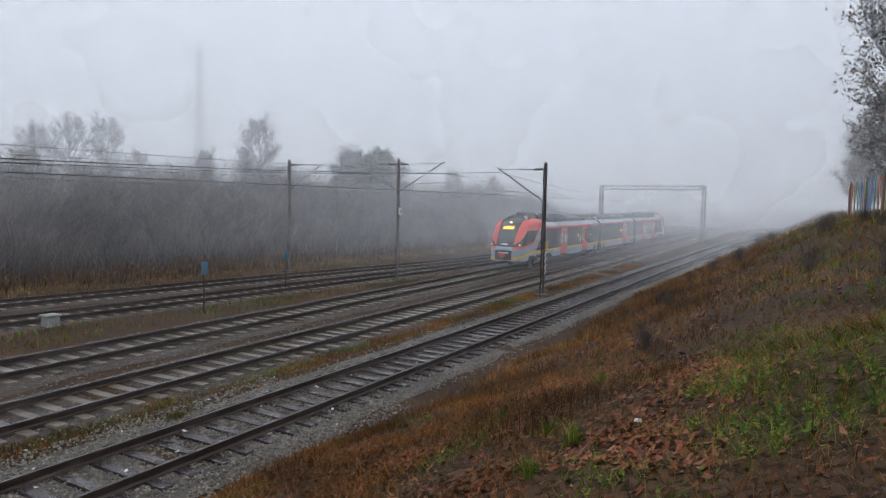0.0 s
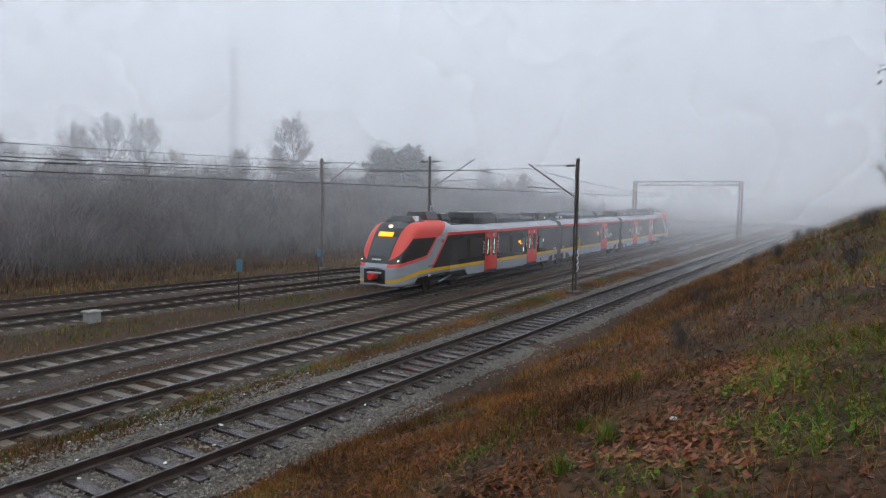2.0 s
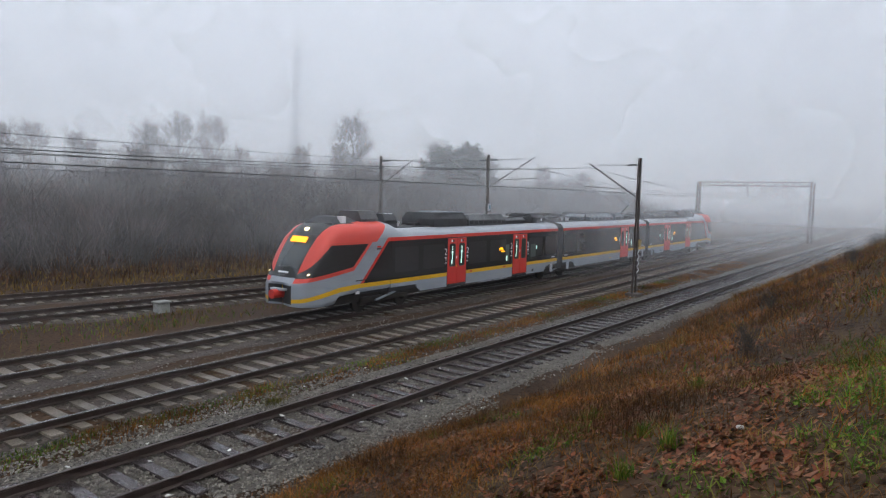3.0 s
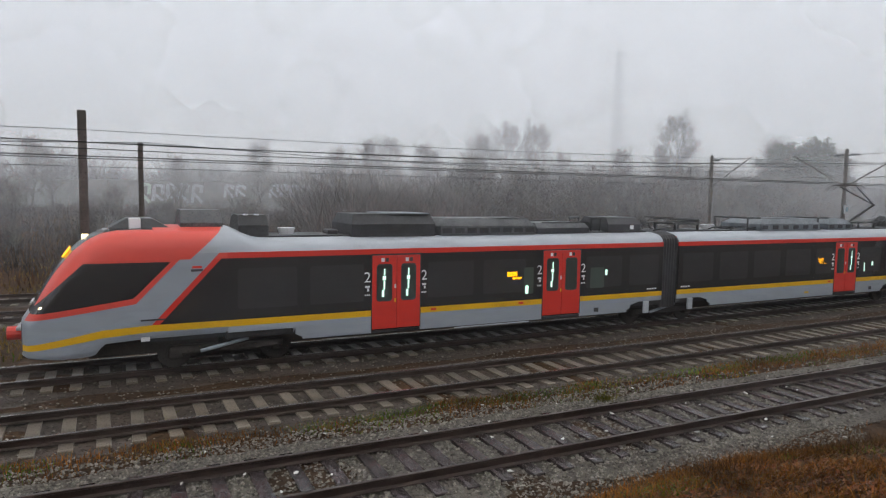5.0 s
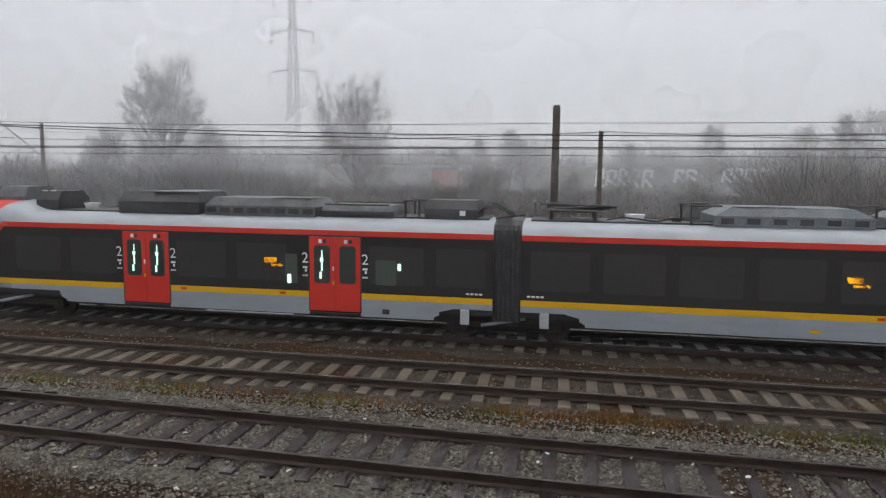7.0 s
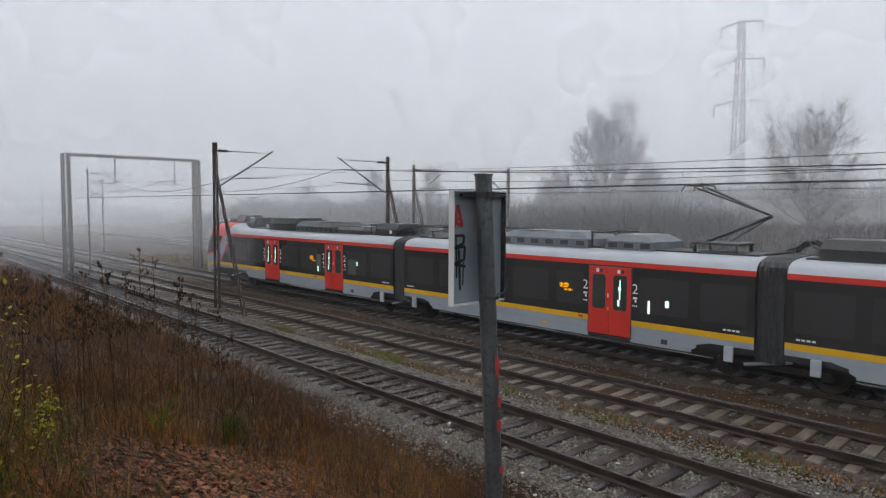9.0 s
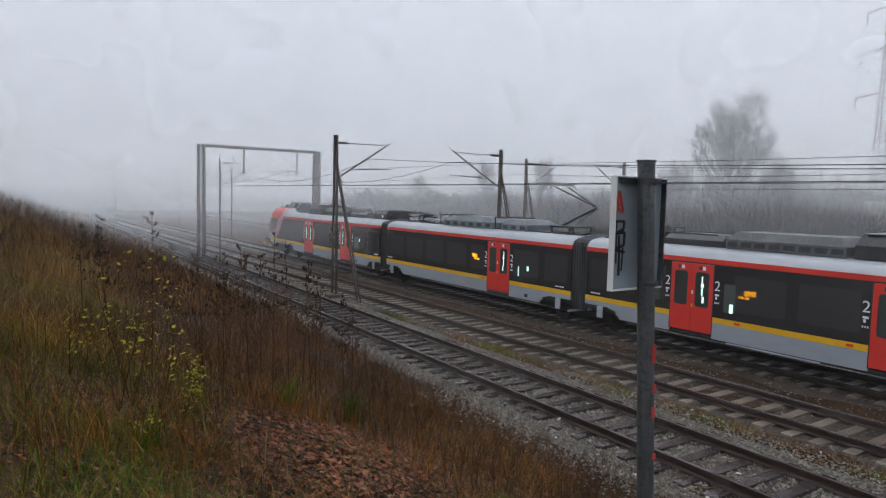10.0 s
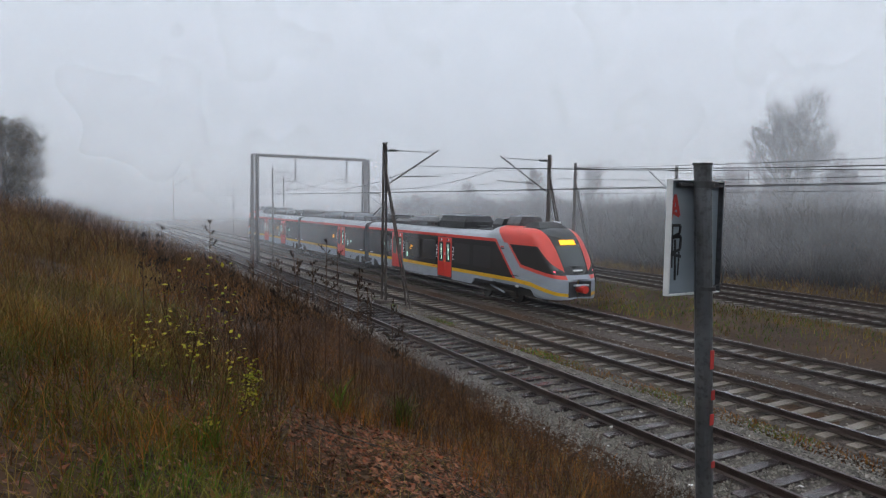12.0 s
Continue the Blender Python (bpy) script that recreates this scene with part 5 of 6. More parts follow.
blades("green_grass", scatter(-16, -4.8, -5, 2.8, 460, lambda x, y: on_bank(x, y) * (1 - dark_zone(x, y)) * path_clear(x, y) * ramp01(patch(x, y, 0.8, 43), 0.40, 0.60)), (0.10, 0.38), (0.005, 0.010), M_OLIVE, "yellowish green grass under the dry weeds", 1.7)
blades("green_grass", scatter(-12, -4.8, -4, 2.2, 260, lambda x, y: on_bank(x, y) * (1 - dark_zone(x, y)) * path_clear(x, y) * ramp01(patch(x, y, 1.0, 47), 0.52, 0.66)), (0.08, 0.3), (0.005, 0.010), M_GRASS, "fresh green grass patches under the dry weeds", 1.7)
blades("straw_grass", scatter(-34, -9, -6, 2.5, 130, lambda x, y: on_bank(x, y) * (1 - 0.8 * dark_zone(x, y)) * ramp01(patch(x, y, 0.4, 71), 0.42, 0.62)), (0.25, 0.8), (0.006, 0.013), M_STRAW, "tall bleached grass among the dry weeds", 1.0)
blades("rusty_weeds", scatter(-5.0, 1.0, 4.6, 8.6, 240, lambda x, y: on_bank(x, y)), (0.1, 0.45), (0.004, 0.008), M_RUST, "rust-brown weeds below the camera stand", 1.0)
for k, (xa, ya, xb, yb) in enumerate(((-7.9, 2.3, -7.5, 3.3), (-6.2, 1.2, -5.9, 2.0), (-8.6, 3.2, -8.5, 4.2), (-7.0, 3.3, -6.4, 3.9))):
    twig = rod((xa, ya, gz(xa, ya) + 0.03), (xb, yb, gz(xb, yb) + 0.06), 0.009, 0.004, 5)
    add_rod(twig, Vector((xa, ya, gz(xa, ya) + 0.03)).lerp(Vector((xb, yb, gz(xb, yb) + 0.06)), 0.55), (xb + 0.2, yb - 0.1, gz(xb, yb) + 0.12), 0.005, 0.002, 4)
    me = bpy.data.meshes.new("fallen_branch")
    twig.to_mesh(me)
    twig.free()
    me.materials.append(M_BARK)
    tagged(new("fallen_branch", me), "thin bare branch fallen across the trodden path", "branch", "fallen branches on the path")


def seed_plant(x, y, h):
    """A tall dead stalk with dark branching seed heads."""
    rng = random.Random(int(x * 100) + 7)
    bm = bmesh.new()
    top = Vector((rng.uniform(-0.15, 0.15), rng.uniform(-0.15, 0.15), h))
    add_rod(bm, (0, 0, 0), top, 0.009, 0.005, 4)
    heads = []
    for k in range(18):
        f = rng.uniform(0.5, 1.0)
        p = top * f
        a = rng.uniform(0, 6.28)
        r = rng.uniform(0.06, 0.2) * (1.2 - f) * h
        e = p + Vector((math.cos(a) * r, math.sin(a) * r, rng.uniform(0.4, 1.0) * r))
        add_rod(bm, p, e, 0.0045, 0.003, 3)
        heads += [e.lerp(p, rng.uniform(-0.1, 0.6)) + Vector((rng.uniform(-1, 1), rng.uniform(-1, 1), rng.uniform(-1, 1))) * 0.018 for _ in range(5)]
    stalk_faces = len(bm.faces)
    for c in heads:
        bmesh.ops.create_icosphere(bm, subdivisions=1, radius=rng.uniform(0.006, 0.012), matrix=Matrix.Translation(c) @ Matrix.Diagonal((1, 1, 2.2, 1)))
    bm.faces.ensure_lookup_table()
    for k, f in enumerate(bm.faces):
        f.material_index = 0 if k < stalk_faces else 1
    me = bpy.data.meshes.new("seed_stalk")
    bm.to_mesh(me)
    bm.free()
    me.materials.append(M_STEM)
    me.materials.append(M_SEED)
    t = new("seed_stalk", me)
    t.matrix_basis = pose(x, y, gz(x, y) - 0.05)
    tagged(t, "tall dead stalk with dark clustered seed heads", "dry plant", "dead seed stalks")


for x, y, h in ((-9.5, 1.5, 2.2), (-9.5, 3.1, 2.5), (-9.6, 3.4, 2.55), (-9.5, 2.4, 2.05), (-9.3, 2.1, 2.0), (-9.6, 2.8, 2.15), (-10.2, 4.0, 2.25), (-9.5, 1.75, 1.85), (-9.4, 4.2, 2.0), (-9.9, 3.7, 2.3), (-10.6, 3.3, 2.2), (-10.4, 2.6, 2.0), (-11.0, 4.4, 2.2), (-10.8, 1.2, 1.8), (-12.5, 1.0, 1.8), (-11.4, 3.0, 2.05), (-12.2, 5.0, 2.1), (-14.0, 1.5, 1.9), (-11.6, 5.4, 1.9), (-10.0, 2.95, 2.3)):
    seed_plant(x, y, h)


def leafy_sprig(x, y, h, count):
    """A thin sapling that keeps some yellow leaves."""
    t = thing("sapling", "thin sapling with a few yellow-green leaves", "sapling", "yellow-leaved saplings", pose(x, y, gz(x, y) - 0.03))
    rng = random.Random(int(x * 91 + y * 17))
    stem = bmesh.new()
    V, F = [], []
    for k in range(5):
        a = rng.uniform(0, 6.28)
        tip = Vector((math.cos(a) * 0.28 * h, math.sin(a) * 0.28 * h, h * rng.uniform(0.7, 1.0)))
        add_rod(stem, (0, 0, 0), tip, 0.006, 0.002, 4)
        for _ in range(count // 5):
            c = tip * rng.uniform(0.45, 1.0) + Vector((rng.uniform(-1, 1), rng.uniform(-1, 1), rng.uniform(-1, 1))) * 0.07
            u = Vector((rng.uniform(-1, 1), rng.uniform(-1, 1), rng.uniform(-0.5, 0.5))).normalized() * rng.uniform(0.018, 0.034)
            v = u.cross(Vector((rng.uniform(-1, 1), rng.uniform(-1, 1), 1))).normalized() * u.length * 0.55
            o = len(V)
            V += [tuple(c - u), tuple(c - v), tuple(c + u), tuple(c + v)]
            F += [(o, o + 1, o + 2, o + 3)]
    part("stem", stem, M_STEM, t)
    tagged(mesh_ob("leaves", V, F, M_YLEAF, t), kind="stuff")


for x, y, h, c in ((-7.5, 1.4, 0.75, 190), (-7.3, 1.15, 1.45, 70), (-7.8, 1.0, 1.75, 70), (-7.6, 0.85, 1.2, 50), (-6.6, 0.9, 0.4, 40), (-8.6, 0.5, 0.9, 50), (-9.6, 1.5, 1.1, 40)):
    leafy_sprig(x, y, h, c)


def tuft(x, y, h, n, material, label):
    spots = [(x + R.normal(0, 0.06), y + R.normal(0, 0.06)) for _ in range(n)]
    ob = blades("grass_tuft", spots, (h * 0.5, h), (0.008, 0.014), material, label, 1.0)
    tagged(ob, kind="stuff")


for x, y, h in ((-9.6, 3.35, 0.55), (-9.9, 4.6, 0.65), (-9.6, 4.4, 0.5), (-6.6, 0.95, 0.5), (-6.2, 4.6, 0.3), (7.4, 2.1, 0.28), (8.0, 2.6, 0.22), (11.4, 2.9, 0.3), (6.6, 2.3, 0.25), (9.5, 3.9, 0.28)):
    tuft(x, y, h, 90, M_GRASS, "arching green grass tuft on the bank")

# strips between the tracks
def between(lo, hi):
    return lambda x, y: 1.0 if lo(x) < y < hi(x) else 0.0


GAP_A = between(lambda x: siding_y(x) + 1.75, lambda x: 14.147 + G - 1.5)
blades("strip_grass", scatter(-45, 45, 11.5, 14.2, 520, lambda x, y: GAP_A(x, y) * (ramp01(y, 12.7, 13.3) + 0.15) * ramp01(patch(x, y, 0.5, 51), 0.42, 0.58)), (0.04, 0.15), (0.012, 0.022), M_GRASS, "sparse grass strip between siding and main line", 0.9)
blades("strip_weeds", scatter(-60, 60, 11.5, 14.4, 420, lambda x, y: GAP_A(x, y) * (1.0 if y > siding_y(x) + 2.2 else 0.25) * ramp01(patch(x, y, 0.5, 57), 0.38, 0.56)), (0.04, 0.2), (0.010, 0.018), M_RUST, "rust-brown weeds between siding and main line", 0.9)
blades("strip_weeds", scatter(-70, 70, 8.0, 9.8, 50, lambda x, y: 0.35 if y < siding_y(x) - 1.9 else 0), (0.05, 0.18), (0.012, 0.02), M_RUST, "rust-brown weeds at the ballast edge", 0.9)
blades("strip_weeds", scatter(-30, 30, 14.0, 16.2, 60, lambda x, y: ramp01(patch(x, y, 0.4, 59), 0.5, 0.62)), (0.03, 0.09), (0.010, 0.018), M_OLIVE, "mossy grass between the main line sleepers", 1.2)
blades("grass_tuft", [(10.35 + R.normal(0, 0.14), 12.15 + R.normal(0, 0.1)) for _ in range(260)], (0.08, 0.22), (0.008, 0.014), M_OLIVE, "bright green grass tuft beside the siding", 1.3)
blades("strip_weeds", scatter(-30, 34, 12.4, 14.2, 260, lambda x, y: GAP_A(x, y) * ramp01(y, 12.5, 13.0) * ramp01(patch(x, y, 0.6, 53), 0.36, 0.56)), (0.04, 0.16), (0.008, 0.014), M_STRAW, "yellowed dry grass between siding and main line", 1.3)
GAP_B = between(lambda x: 18.414 + G + 2.3, lambda x: far_a_y(x) - 1.7)
blades("strip_grass", scatter(-60, 60, 21.3, 34, 26, lambda x, y: GAP_B(x, y) * max(0.1, min(1, (patch(x, y, 0.2, 61) - 0.35) * 3))), (0.08, 0.25), (0.02, 0.04), M_GRASS, "low grass strip beside the station tracks", 0.9)
blades("strip_weeds", scatter(-70, 70, 21.3, 36, 30, lambda x, y: GAP_B(x, y) * max(0.1, min(1, (patch(x, y, 0.2, 67) - 0.35) * 3))), (0.08, 0.35), (0.02, 0.04), M_STRAW, "yellowed grass strip beside the station tracks", 0.9)
GAP_C = between(lambda x: far_b_y(x) + 1.8, lambda x: far_b_y(x) + 9)
blades("strip_weeds", scatter(-80, 90, 30, 60, 14, GAP_C), (0.1, 0.32), (0.03, 0.06), M_STRAW, "tall yellow dry grass along the far bank", 0.8)
blades("strip_weeds", scatter(-80, 90, 33, 65, 9, between(lambda x: far_b_y(x) + 4, lambda x: far_b_y(x) + 16)), (0.3, 0.9), (0.03, 0.06), M_STEM, "brown dead undergrowth on the far bank", 0.8)


# stones on the siding's bed
def stones(name, spots, size, label, z=None):
    V, F = [], []
    faces = ((0, 2, 4), (2, 1, 4), (1, 3, 4), (3, 0, 4), (2, 0, 5), (1, 2, 5), (3, 1, 5), (0, 3, 5))
    for x, y in spots:
        s = R.uniform(*size)
        a = R.uniform(0, 6.28)
        c, q = math.cos(a), math.sin(a)
        k = s * R.uniform(0.6, 1.1, 6)
        zz = (z if z is not None else -0.215) + s * 0.2
        o = len(V)
        V += [(x + c * k[0], y + q * k[0], zz + R.normal(0, s * 0.2)), (x - c * k[1], y - q * k[1], zz + R.normal(0, s * 0.2)), (x - q * k[2] * 0.8, y + c * k[2] * 0.8, zz), (x + q * k[3] * 0.8, y - c * k[3] * 0.8, zz), (x + R.normal(0, s * 0.2), y + R.normal(0, s * 0.2), zz + k[4] * 0.7), (x, y, zz - k[5] * 0.5)]
        F += [tuple(o + v for v in f) for f in faces]
    return tagged(mesh_ob(name, V, F, M_STONE), label, "gravel", kind="stuff")


stones("ballast_stones", scatter(-14, 14, 7.9, 13.4, 240, lambda x, y: 1.0 if abs(y - siding_y(x)) < 2.35 else 0.25), (0.022, 0.05), "loose grey crushed stones around wooden sleepers")
stones("ballast_stones", scatter(14, 45, 7, 13, 32, lambda x, y: 1.0 if abs(y - siding_y(x)) < 2.2 else 0.1), (0.03, 0.06), "loose grey crushed stones further along the siding")
stones("ballast_stones", scatter(-45, -14, 8, 14, 28, lambda x, y: 1.0 if abs(y - siding_y(x)) < 2.2 else 0.1), (0.03, 0.06), "loose grey crushed stones further along the siding")
stones("ballast_stones", scatter(-30, 30, 13.2, 21.2, 16, lambda x, y: 1.0), (0.025, 0.05), "loose stones on the oily track bed", -0.225)


# ---------------------------------------------------------------- trees and thicket
def limb(V, F, a, b, r0, r1, n=4):
    d = (b - a)
    u = d.orthogonal().normalized()
    w = d.normalized().cross(u)
    o = len(V)
    for p, r in ((a, r0), (b, r1)):
        for k in range(n):
            q = 6.283 * k / n
            V.append(tuple(p + (u * math.cos(q) + w * math.sin(q)) * r))
    for k in range(n):
        j = (k + 1) % n
        F.append((o + k, o + j, o + n + j, o + n + k))


def ribbon(V, F, a, b, w, rng):
    s = (b - a).cross(Vector((rng.uniform(-1, 1), rng.uniform(-1, 1), rng.uniform(-1, 1)))).normalized() * w
    o = len(V)
    V += [tuple(a - s), tuple(a + s), tuple(b + s * 0.3), tuple(b - s * 0.3)]
    F.append((o, o + 1, o + 2, o + 3))


def tree_meshes(seed, h, wide, primaries, twig_w, low=0.15, leaves=0, leader=1.0, leaf_size=0.09, even=0.8):
    """A leader with ascending limbs, fine twigs and, where it keeps them, leaves: three meshes of a tree at the origin."""
    rng = random.Random(seed)
    LV, LF, TV, TF, QV, QF = [], [], [], [], [], []

    def any_way(z0=-1.0, z1=1.0):
        return Vector((rng.uniform(-1, 1), rng.uniform(-1, 1), rng.uniform(z0, z1)))

    stem = [Vector((0, 0, -0.3))]
    for k in range(8):
        stem.append(stem[-1] + Vector((rng.uniform(-0.03, 0.03) * h, rng.uniform(-0.03, 0.03) * h, h * leader / 8)))
    r_of = lambda f: (h * 0.016 + 0.03) * (1 - 0.9 * f)
    for k in range(8):
        limb(LV, LF, stem[k], stem[k + 1], r_of(k / 8), r_of((k + 1) / 8), 6)
    for n in range(primaries):
        f = low + (0.97 - low) * ((n + rng.uniform(0, 1)) / primaries)
        q = f * 8
        p = stem[int(q)].lerp(stem[min(int(q) + 1, 8)], q % 1)
        env = wide * h * (math.sin(math.pi * min(1, 0.22 + 0.78 * f)) ** even * 0.9 + 0.1)
        tilt = radians(72 - 46 * f + rng.uniform(-10, 10))
        a = 2.4 * n + rng.uniform(-0.5, 0.5)
        out = Vector((math.cos(a), math.sin(a), 0))
        d = (out * math.sin(tilt) + Vector((0, 0, math.cos(tilt)))).normalized()
        length = env / max(math.sin(tilt), 0.5) * rng.uniform(0.75, 1.1)
        pts = [p]
        for k in range(4):
            d = (d + Vector((0, 0, 0.14)) + any_way() * 0.1).normalized()
            pts.append(pts[-1] + d * length / 4)
        r = r_of(f) * 0.68
        for k in range(4):
            limb(LV, LF, pts[k], pts[k + 1], r * (1 - 0.22 * k), r * (0.78 - 0.2 * k), 4)
        for _ in range(9):
            g = rng.uniform(0.2, 1.0) * 4
            b = pts[int(min(g, 3.99))].lerp(pts[int(min(g, 3.99)) + 1], g % 1)
            sd = (d + any_way(-0.5, 0.8) * 0.9).normalized()
            sl = length * (0.5 - 0.08 * g) * rng.uniform(0.7, 1.2) + 0.25
            e = b + sd * sl
            limb(LV, LF, b, e, r * 0.36, r * 0.14, 3)
            for _ in range(5):
                c = b.lerp(e, rng.uniform(0.15, 1.0))
                td = (sd + any_way(-0.5, 0.9) * 0.9).normalized()
                t = c + td * sl * rng.uniform(0.3, 0.6)
                ribbon(TV, TF, c, t, twig_w, rng)
                for _ in range(4):
                    u = c.lerp(t, rng.uniform(0.2, 1.0))
                    ribbon(TV, TF, u, u + (td + any_way(-0.5, 0.9) * 0.9).normalized() * sl * rng.uniform(0.15, 0.35), twig_w * 0.7, rng)
                for _ in range(leaves):
                    m = t + any_way() * sl * 0.25
                    lu = any_way().normalized() * rng.uniform(0.5, 1.0) * leaf_size
                    lv = lu.orthogonal().normalized() * lu.length * 0.6
                    o = len(QV)
                    QV += [tuple(m - lu), tuple(m - lv), tuple(m + lu), tuple(m + lv)]
                    QF.append((o, o + 1, o + 2, o + 3))
    return (LV, LF), (TV, TF), (QV, QF)


def tree(name, meshes, x, y, label, group, leaf=None, z=None, turn=0, size=1.0):
    t = thing(name, label, "tree", group, pose(x, y, (ground_z(x, y) if z is None else z) - 0.1, 0, 0, turn) @ Matrix.Scale(size, 4))
    mesh_ob("trunk", *meshes[0], M_BARK, t)
    tagged(mesh_ob("twigs", *meshes[1], M_TWIG, t), kind="stuff")
    if leaf:
        tagged(mesh_ob("leaves", *meshes[2], leaf, t), kind="stuff")
    return t


OAK = tree_meshes(3, 9.6, 0.78, 40, 0.028, 0.04, leader=0.78, even=0.45)
BIG = tree_meshes(8, 12.0, 0.5, 50, 0.036, 0.1)
def tall_as(meshes, h):
    """The scale that gives a tree its height."""
    return h / max(v[2] for v in meshes[1][0])


K_BIG = tall_as(BIG, 14.2)
tree("bare_tree", OAK, -18.8, 57.5, "wide bare leafless tree on the far bank", "bare trees on the far bank", size=tall_as(OAK, 11.5))
big = tree("bare_tree", BIG, -38.9, 60.0, "dense bare leafless tree above the thicket", "bare trees on the far bank", size=K_BIG)
copy_thing(big, pose(-36.0, 63.0, ground_z(-36, 63) - 0.1, 0, 0, 130) @ Matrix.Scale(K_BIG * 0.72, 4))
copy_thing(big, pose(-46.5, 62.0, ground_z(-46, 62) - 0.1, 0, 0, 70) @ Matrix.Scale(K_BIG * 0.66, 4))
copy_thing(big, pose(-44.5, 57.0, ground_z(-44, 57) - 0.1, 0, 0, 200) @ Matrix.Scale(K_BIG * 0.5, 4))
POPLAR = tree_meshes(15, 10.0, 0.27, 28, 0.022, 0.2)
pop = tree("bare_tree", POPLAR, 44.2, 72.7, "slender bare tree fading into fog", "bare trees on the far bank")
for k, (x, y, s) in enumerate(((39.0, 70.0, 0.85), (47.8, 70.4, 1.02), (36.0, 74.0, 0.7), (52.5, 69.0, 0.7), (58.3, 55.0, 1.0), (55.5, 62.0, 0.7), (71.5, 55.0, 0.85), (75.0, 49.0, 0.7), (80.4, 43.0, 0.62), (88.0, 40.0, 0.6), (-6.2, 69.8, 0.6), (-4.5, 71.0, 0.52), (-8.6, 70.5, 0.5), (14.1, 68.6, 0.62), (23.9, 65.8, 0.68), (21.0, 68.0, 0.6), (27.5, 70.0, 0.75), (31.5, 68.0, 0.7), (6.5, 72.0, 0.5), (-12.0, 72.0, 0.42), (-62.0, 48.0, 0.62), (-70.0, 44.0, 0.6), (-57.0, 52.0, 0.6), (-78.0, 40.0, 0.55), (33.5, 60.0, 0.55), (62.0, 62.0, 0.8))):
    copy_thing(pop, pose(x, y, ground_z(x, y) - 0.1, 0, 0, 47 * k) @ Matrix.Scale(s, 4))
PINE = tree_meshes(21, 7.2, 0.34, 30, 0.02, 0.3, leaves=5, leaf_size=0.22)
pine = tree("dark_tree", PINE, 66.5, 45.0, "round dark evergreen tree in the fog", "evergreens on the far bank", M_NEEDLE)
copy_thing(pine, pose(63.5, 47.0, ground_z(63, 47) - 0.1, 0, 0, 100) @ Matrix.Scale(0.9, 4))
copy_thing(pine, pose(70.0, 46.0, ground_z(70, 46) - 0.1, 0, 0, 220) @ Matrix.Scale(0.85, 4))
HANG = tree_meshes(33, 9.4, 0.36, 36, 0.009, 0.1, leaves=5, leaf_size=0.12, even=0.5)
tree("leafy_tree", HANG, 42.0, -4.7, "half-bare tree keeping withered brown leaves on the bank crest", "trees on the near crest", M_BROWNLEAF, size=1.05)
hang2 = tree("leafy_tree", HANG, 27.0, -5.2, "half-bare tree keeping withered brown leaves behind the fence", "trees on the near crest", M_BROWNLEAF, turn=140)
copy_thing(hang2, pose(-47.0, -3.0, ground_z(-47, -3) - 0.1, 0, 0, 60) @ Matrix.Scale(0.44, 4))
copy_thing(hang2, pose(-44.0, -2.7, ground_z(-44, -3) - 0.1, 0, 0, 260) @ Matrix.Scale(0.42, 4))
copy_thing(hang2, pose(-50.0, -2.2, ground_z(-50, -2) - 0.1, 0, 0, 160) @ Matrix.Scale(0.45, 4))
copy_thing(hang2, pose(58.0, -3.5, ground_z(58, -3.5) - 0.1, 0, 0, 200) @ Matrix.Scale(0.6, 4))
copy_thing(hang2, pose(66.0, -4.5, ground_z(66, -4.5) - 0.1, 0, 0, 20) @ Matrix.Scale(0.6, 4))


def shrub_mesh(seed, h, stems, w):
    rng = random.Random(seed)
    V, F = [], []
    for _ in range(stems):
        a = Vector((rng.gauss(0, 0.5), rng.gauss(0, 0.5), -0.2))
        ang = rng.uniform(0, 6.283)
        out = Vector((math.cos(ang), math.sin(ang), 0)) * rng.uniform(0.05, 0.55)
        H = h * rng.uniform(0.45, 1.0)
        m = a + (out * 0.35 + Vector((0, 0, 0.5))) * H
        b = a + (out + Vector((0, 0, 1))) * H
        ribbon(V, F, a, m, w, rng)
        ribbon(V, F, m, b, w * 0.7, rng)
        for _ in range(11):
            f = rng.uniform(0.2, 1)
            p = a.lerp(m, f * 2) if f < 0.5 else m.lerp(b, f * 2 - 1)
            q = p + Vector((rng.uniform(-1, 1), rng.uniform(-1, 1), rng.uniform(0.1, 1.2))) * H * 0.2
            ribbon(V, F, p, q, w * 0.6, rng)
            ribbon(V, F, p.lerp(q, 0.5), q + Vector((rng.uniform(-1, 1), rng.uniform(-1, 1), rng.uniform(-0.2, 1))) * H * 0.1, w * 0.5, rng)
    me = bpy.data.meshes.new("bare_shrub")
    me.from_pydata(V, [], F)
    me.materials.append(M_TWIG)
    return me


SHRUBS = [shrub_mesh(40 + k, 4.2, 46, 0.03) for k in range(4)]
rng_s = random.Random(77)
for k in range(300):
    x = rng_s.uniform(-95, 18) if k < 130 else rng_s.uniform(12, 95)
    back = rng_s.random()
    y = far_edge(x) + 2.5 + back * 13
    if -24 < x < 4 and back < 0.25:
        continue
    s = rng_s.uniform(0.55, 1.1) * (0.62 if -34 < x < 14 else 0.8 if x < 24 else 1.35)
    ob = new("bare_shrub", SHRUBS[k % 4])
    ob.matrix_basis = pose(x, y, ground_z(x, y) - 0.1, 0, 0, rng_s.uniform(0, 360)) @ Matrix.Scale(s, 4)
    tagged(ob, "leafless brown shrub in the far thicket", "shrub", "thicket of bare shrubs")
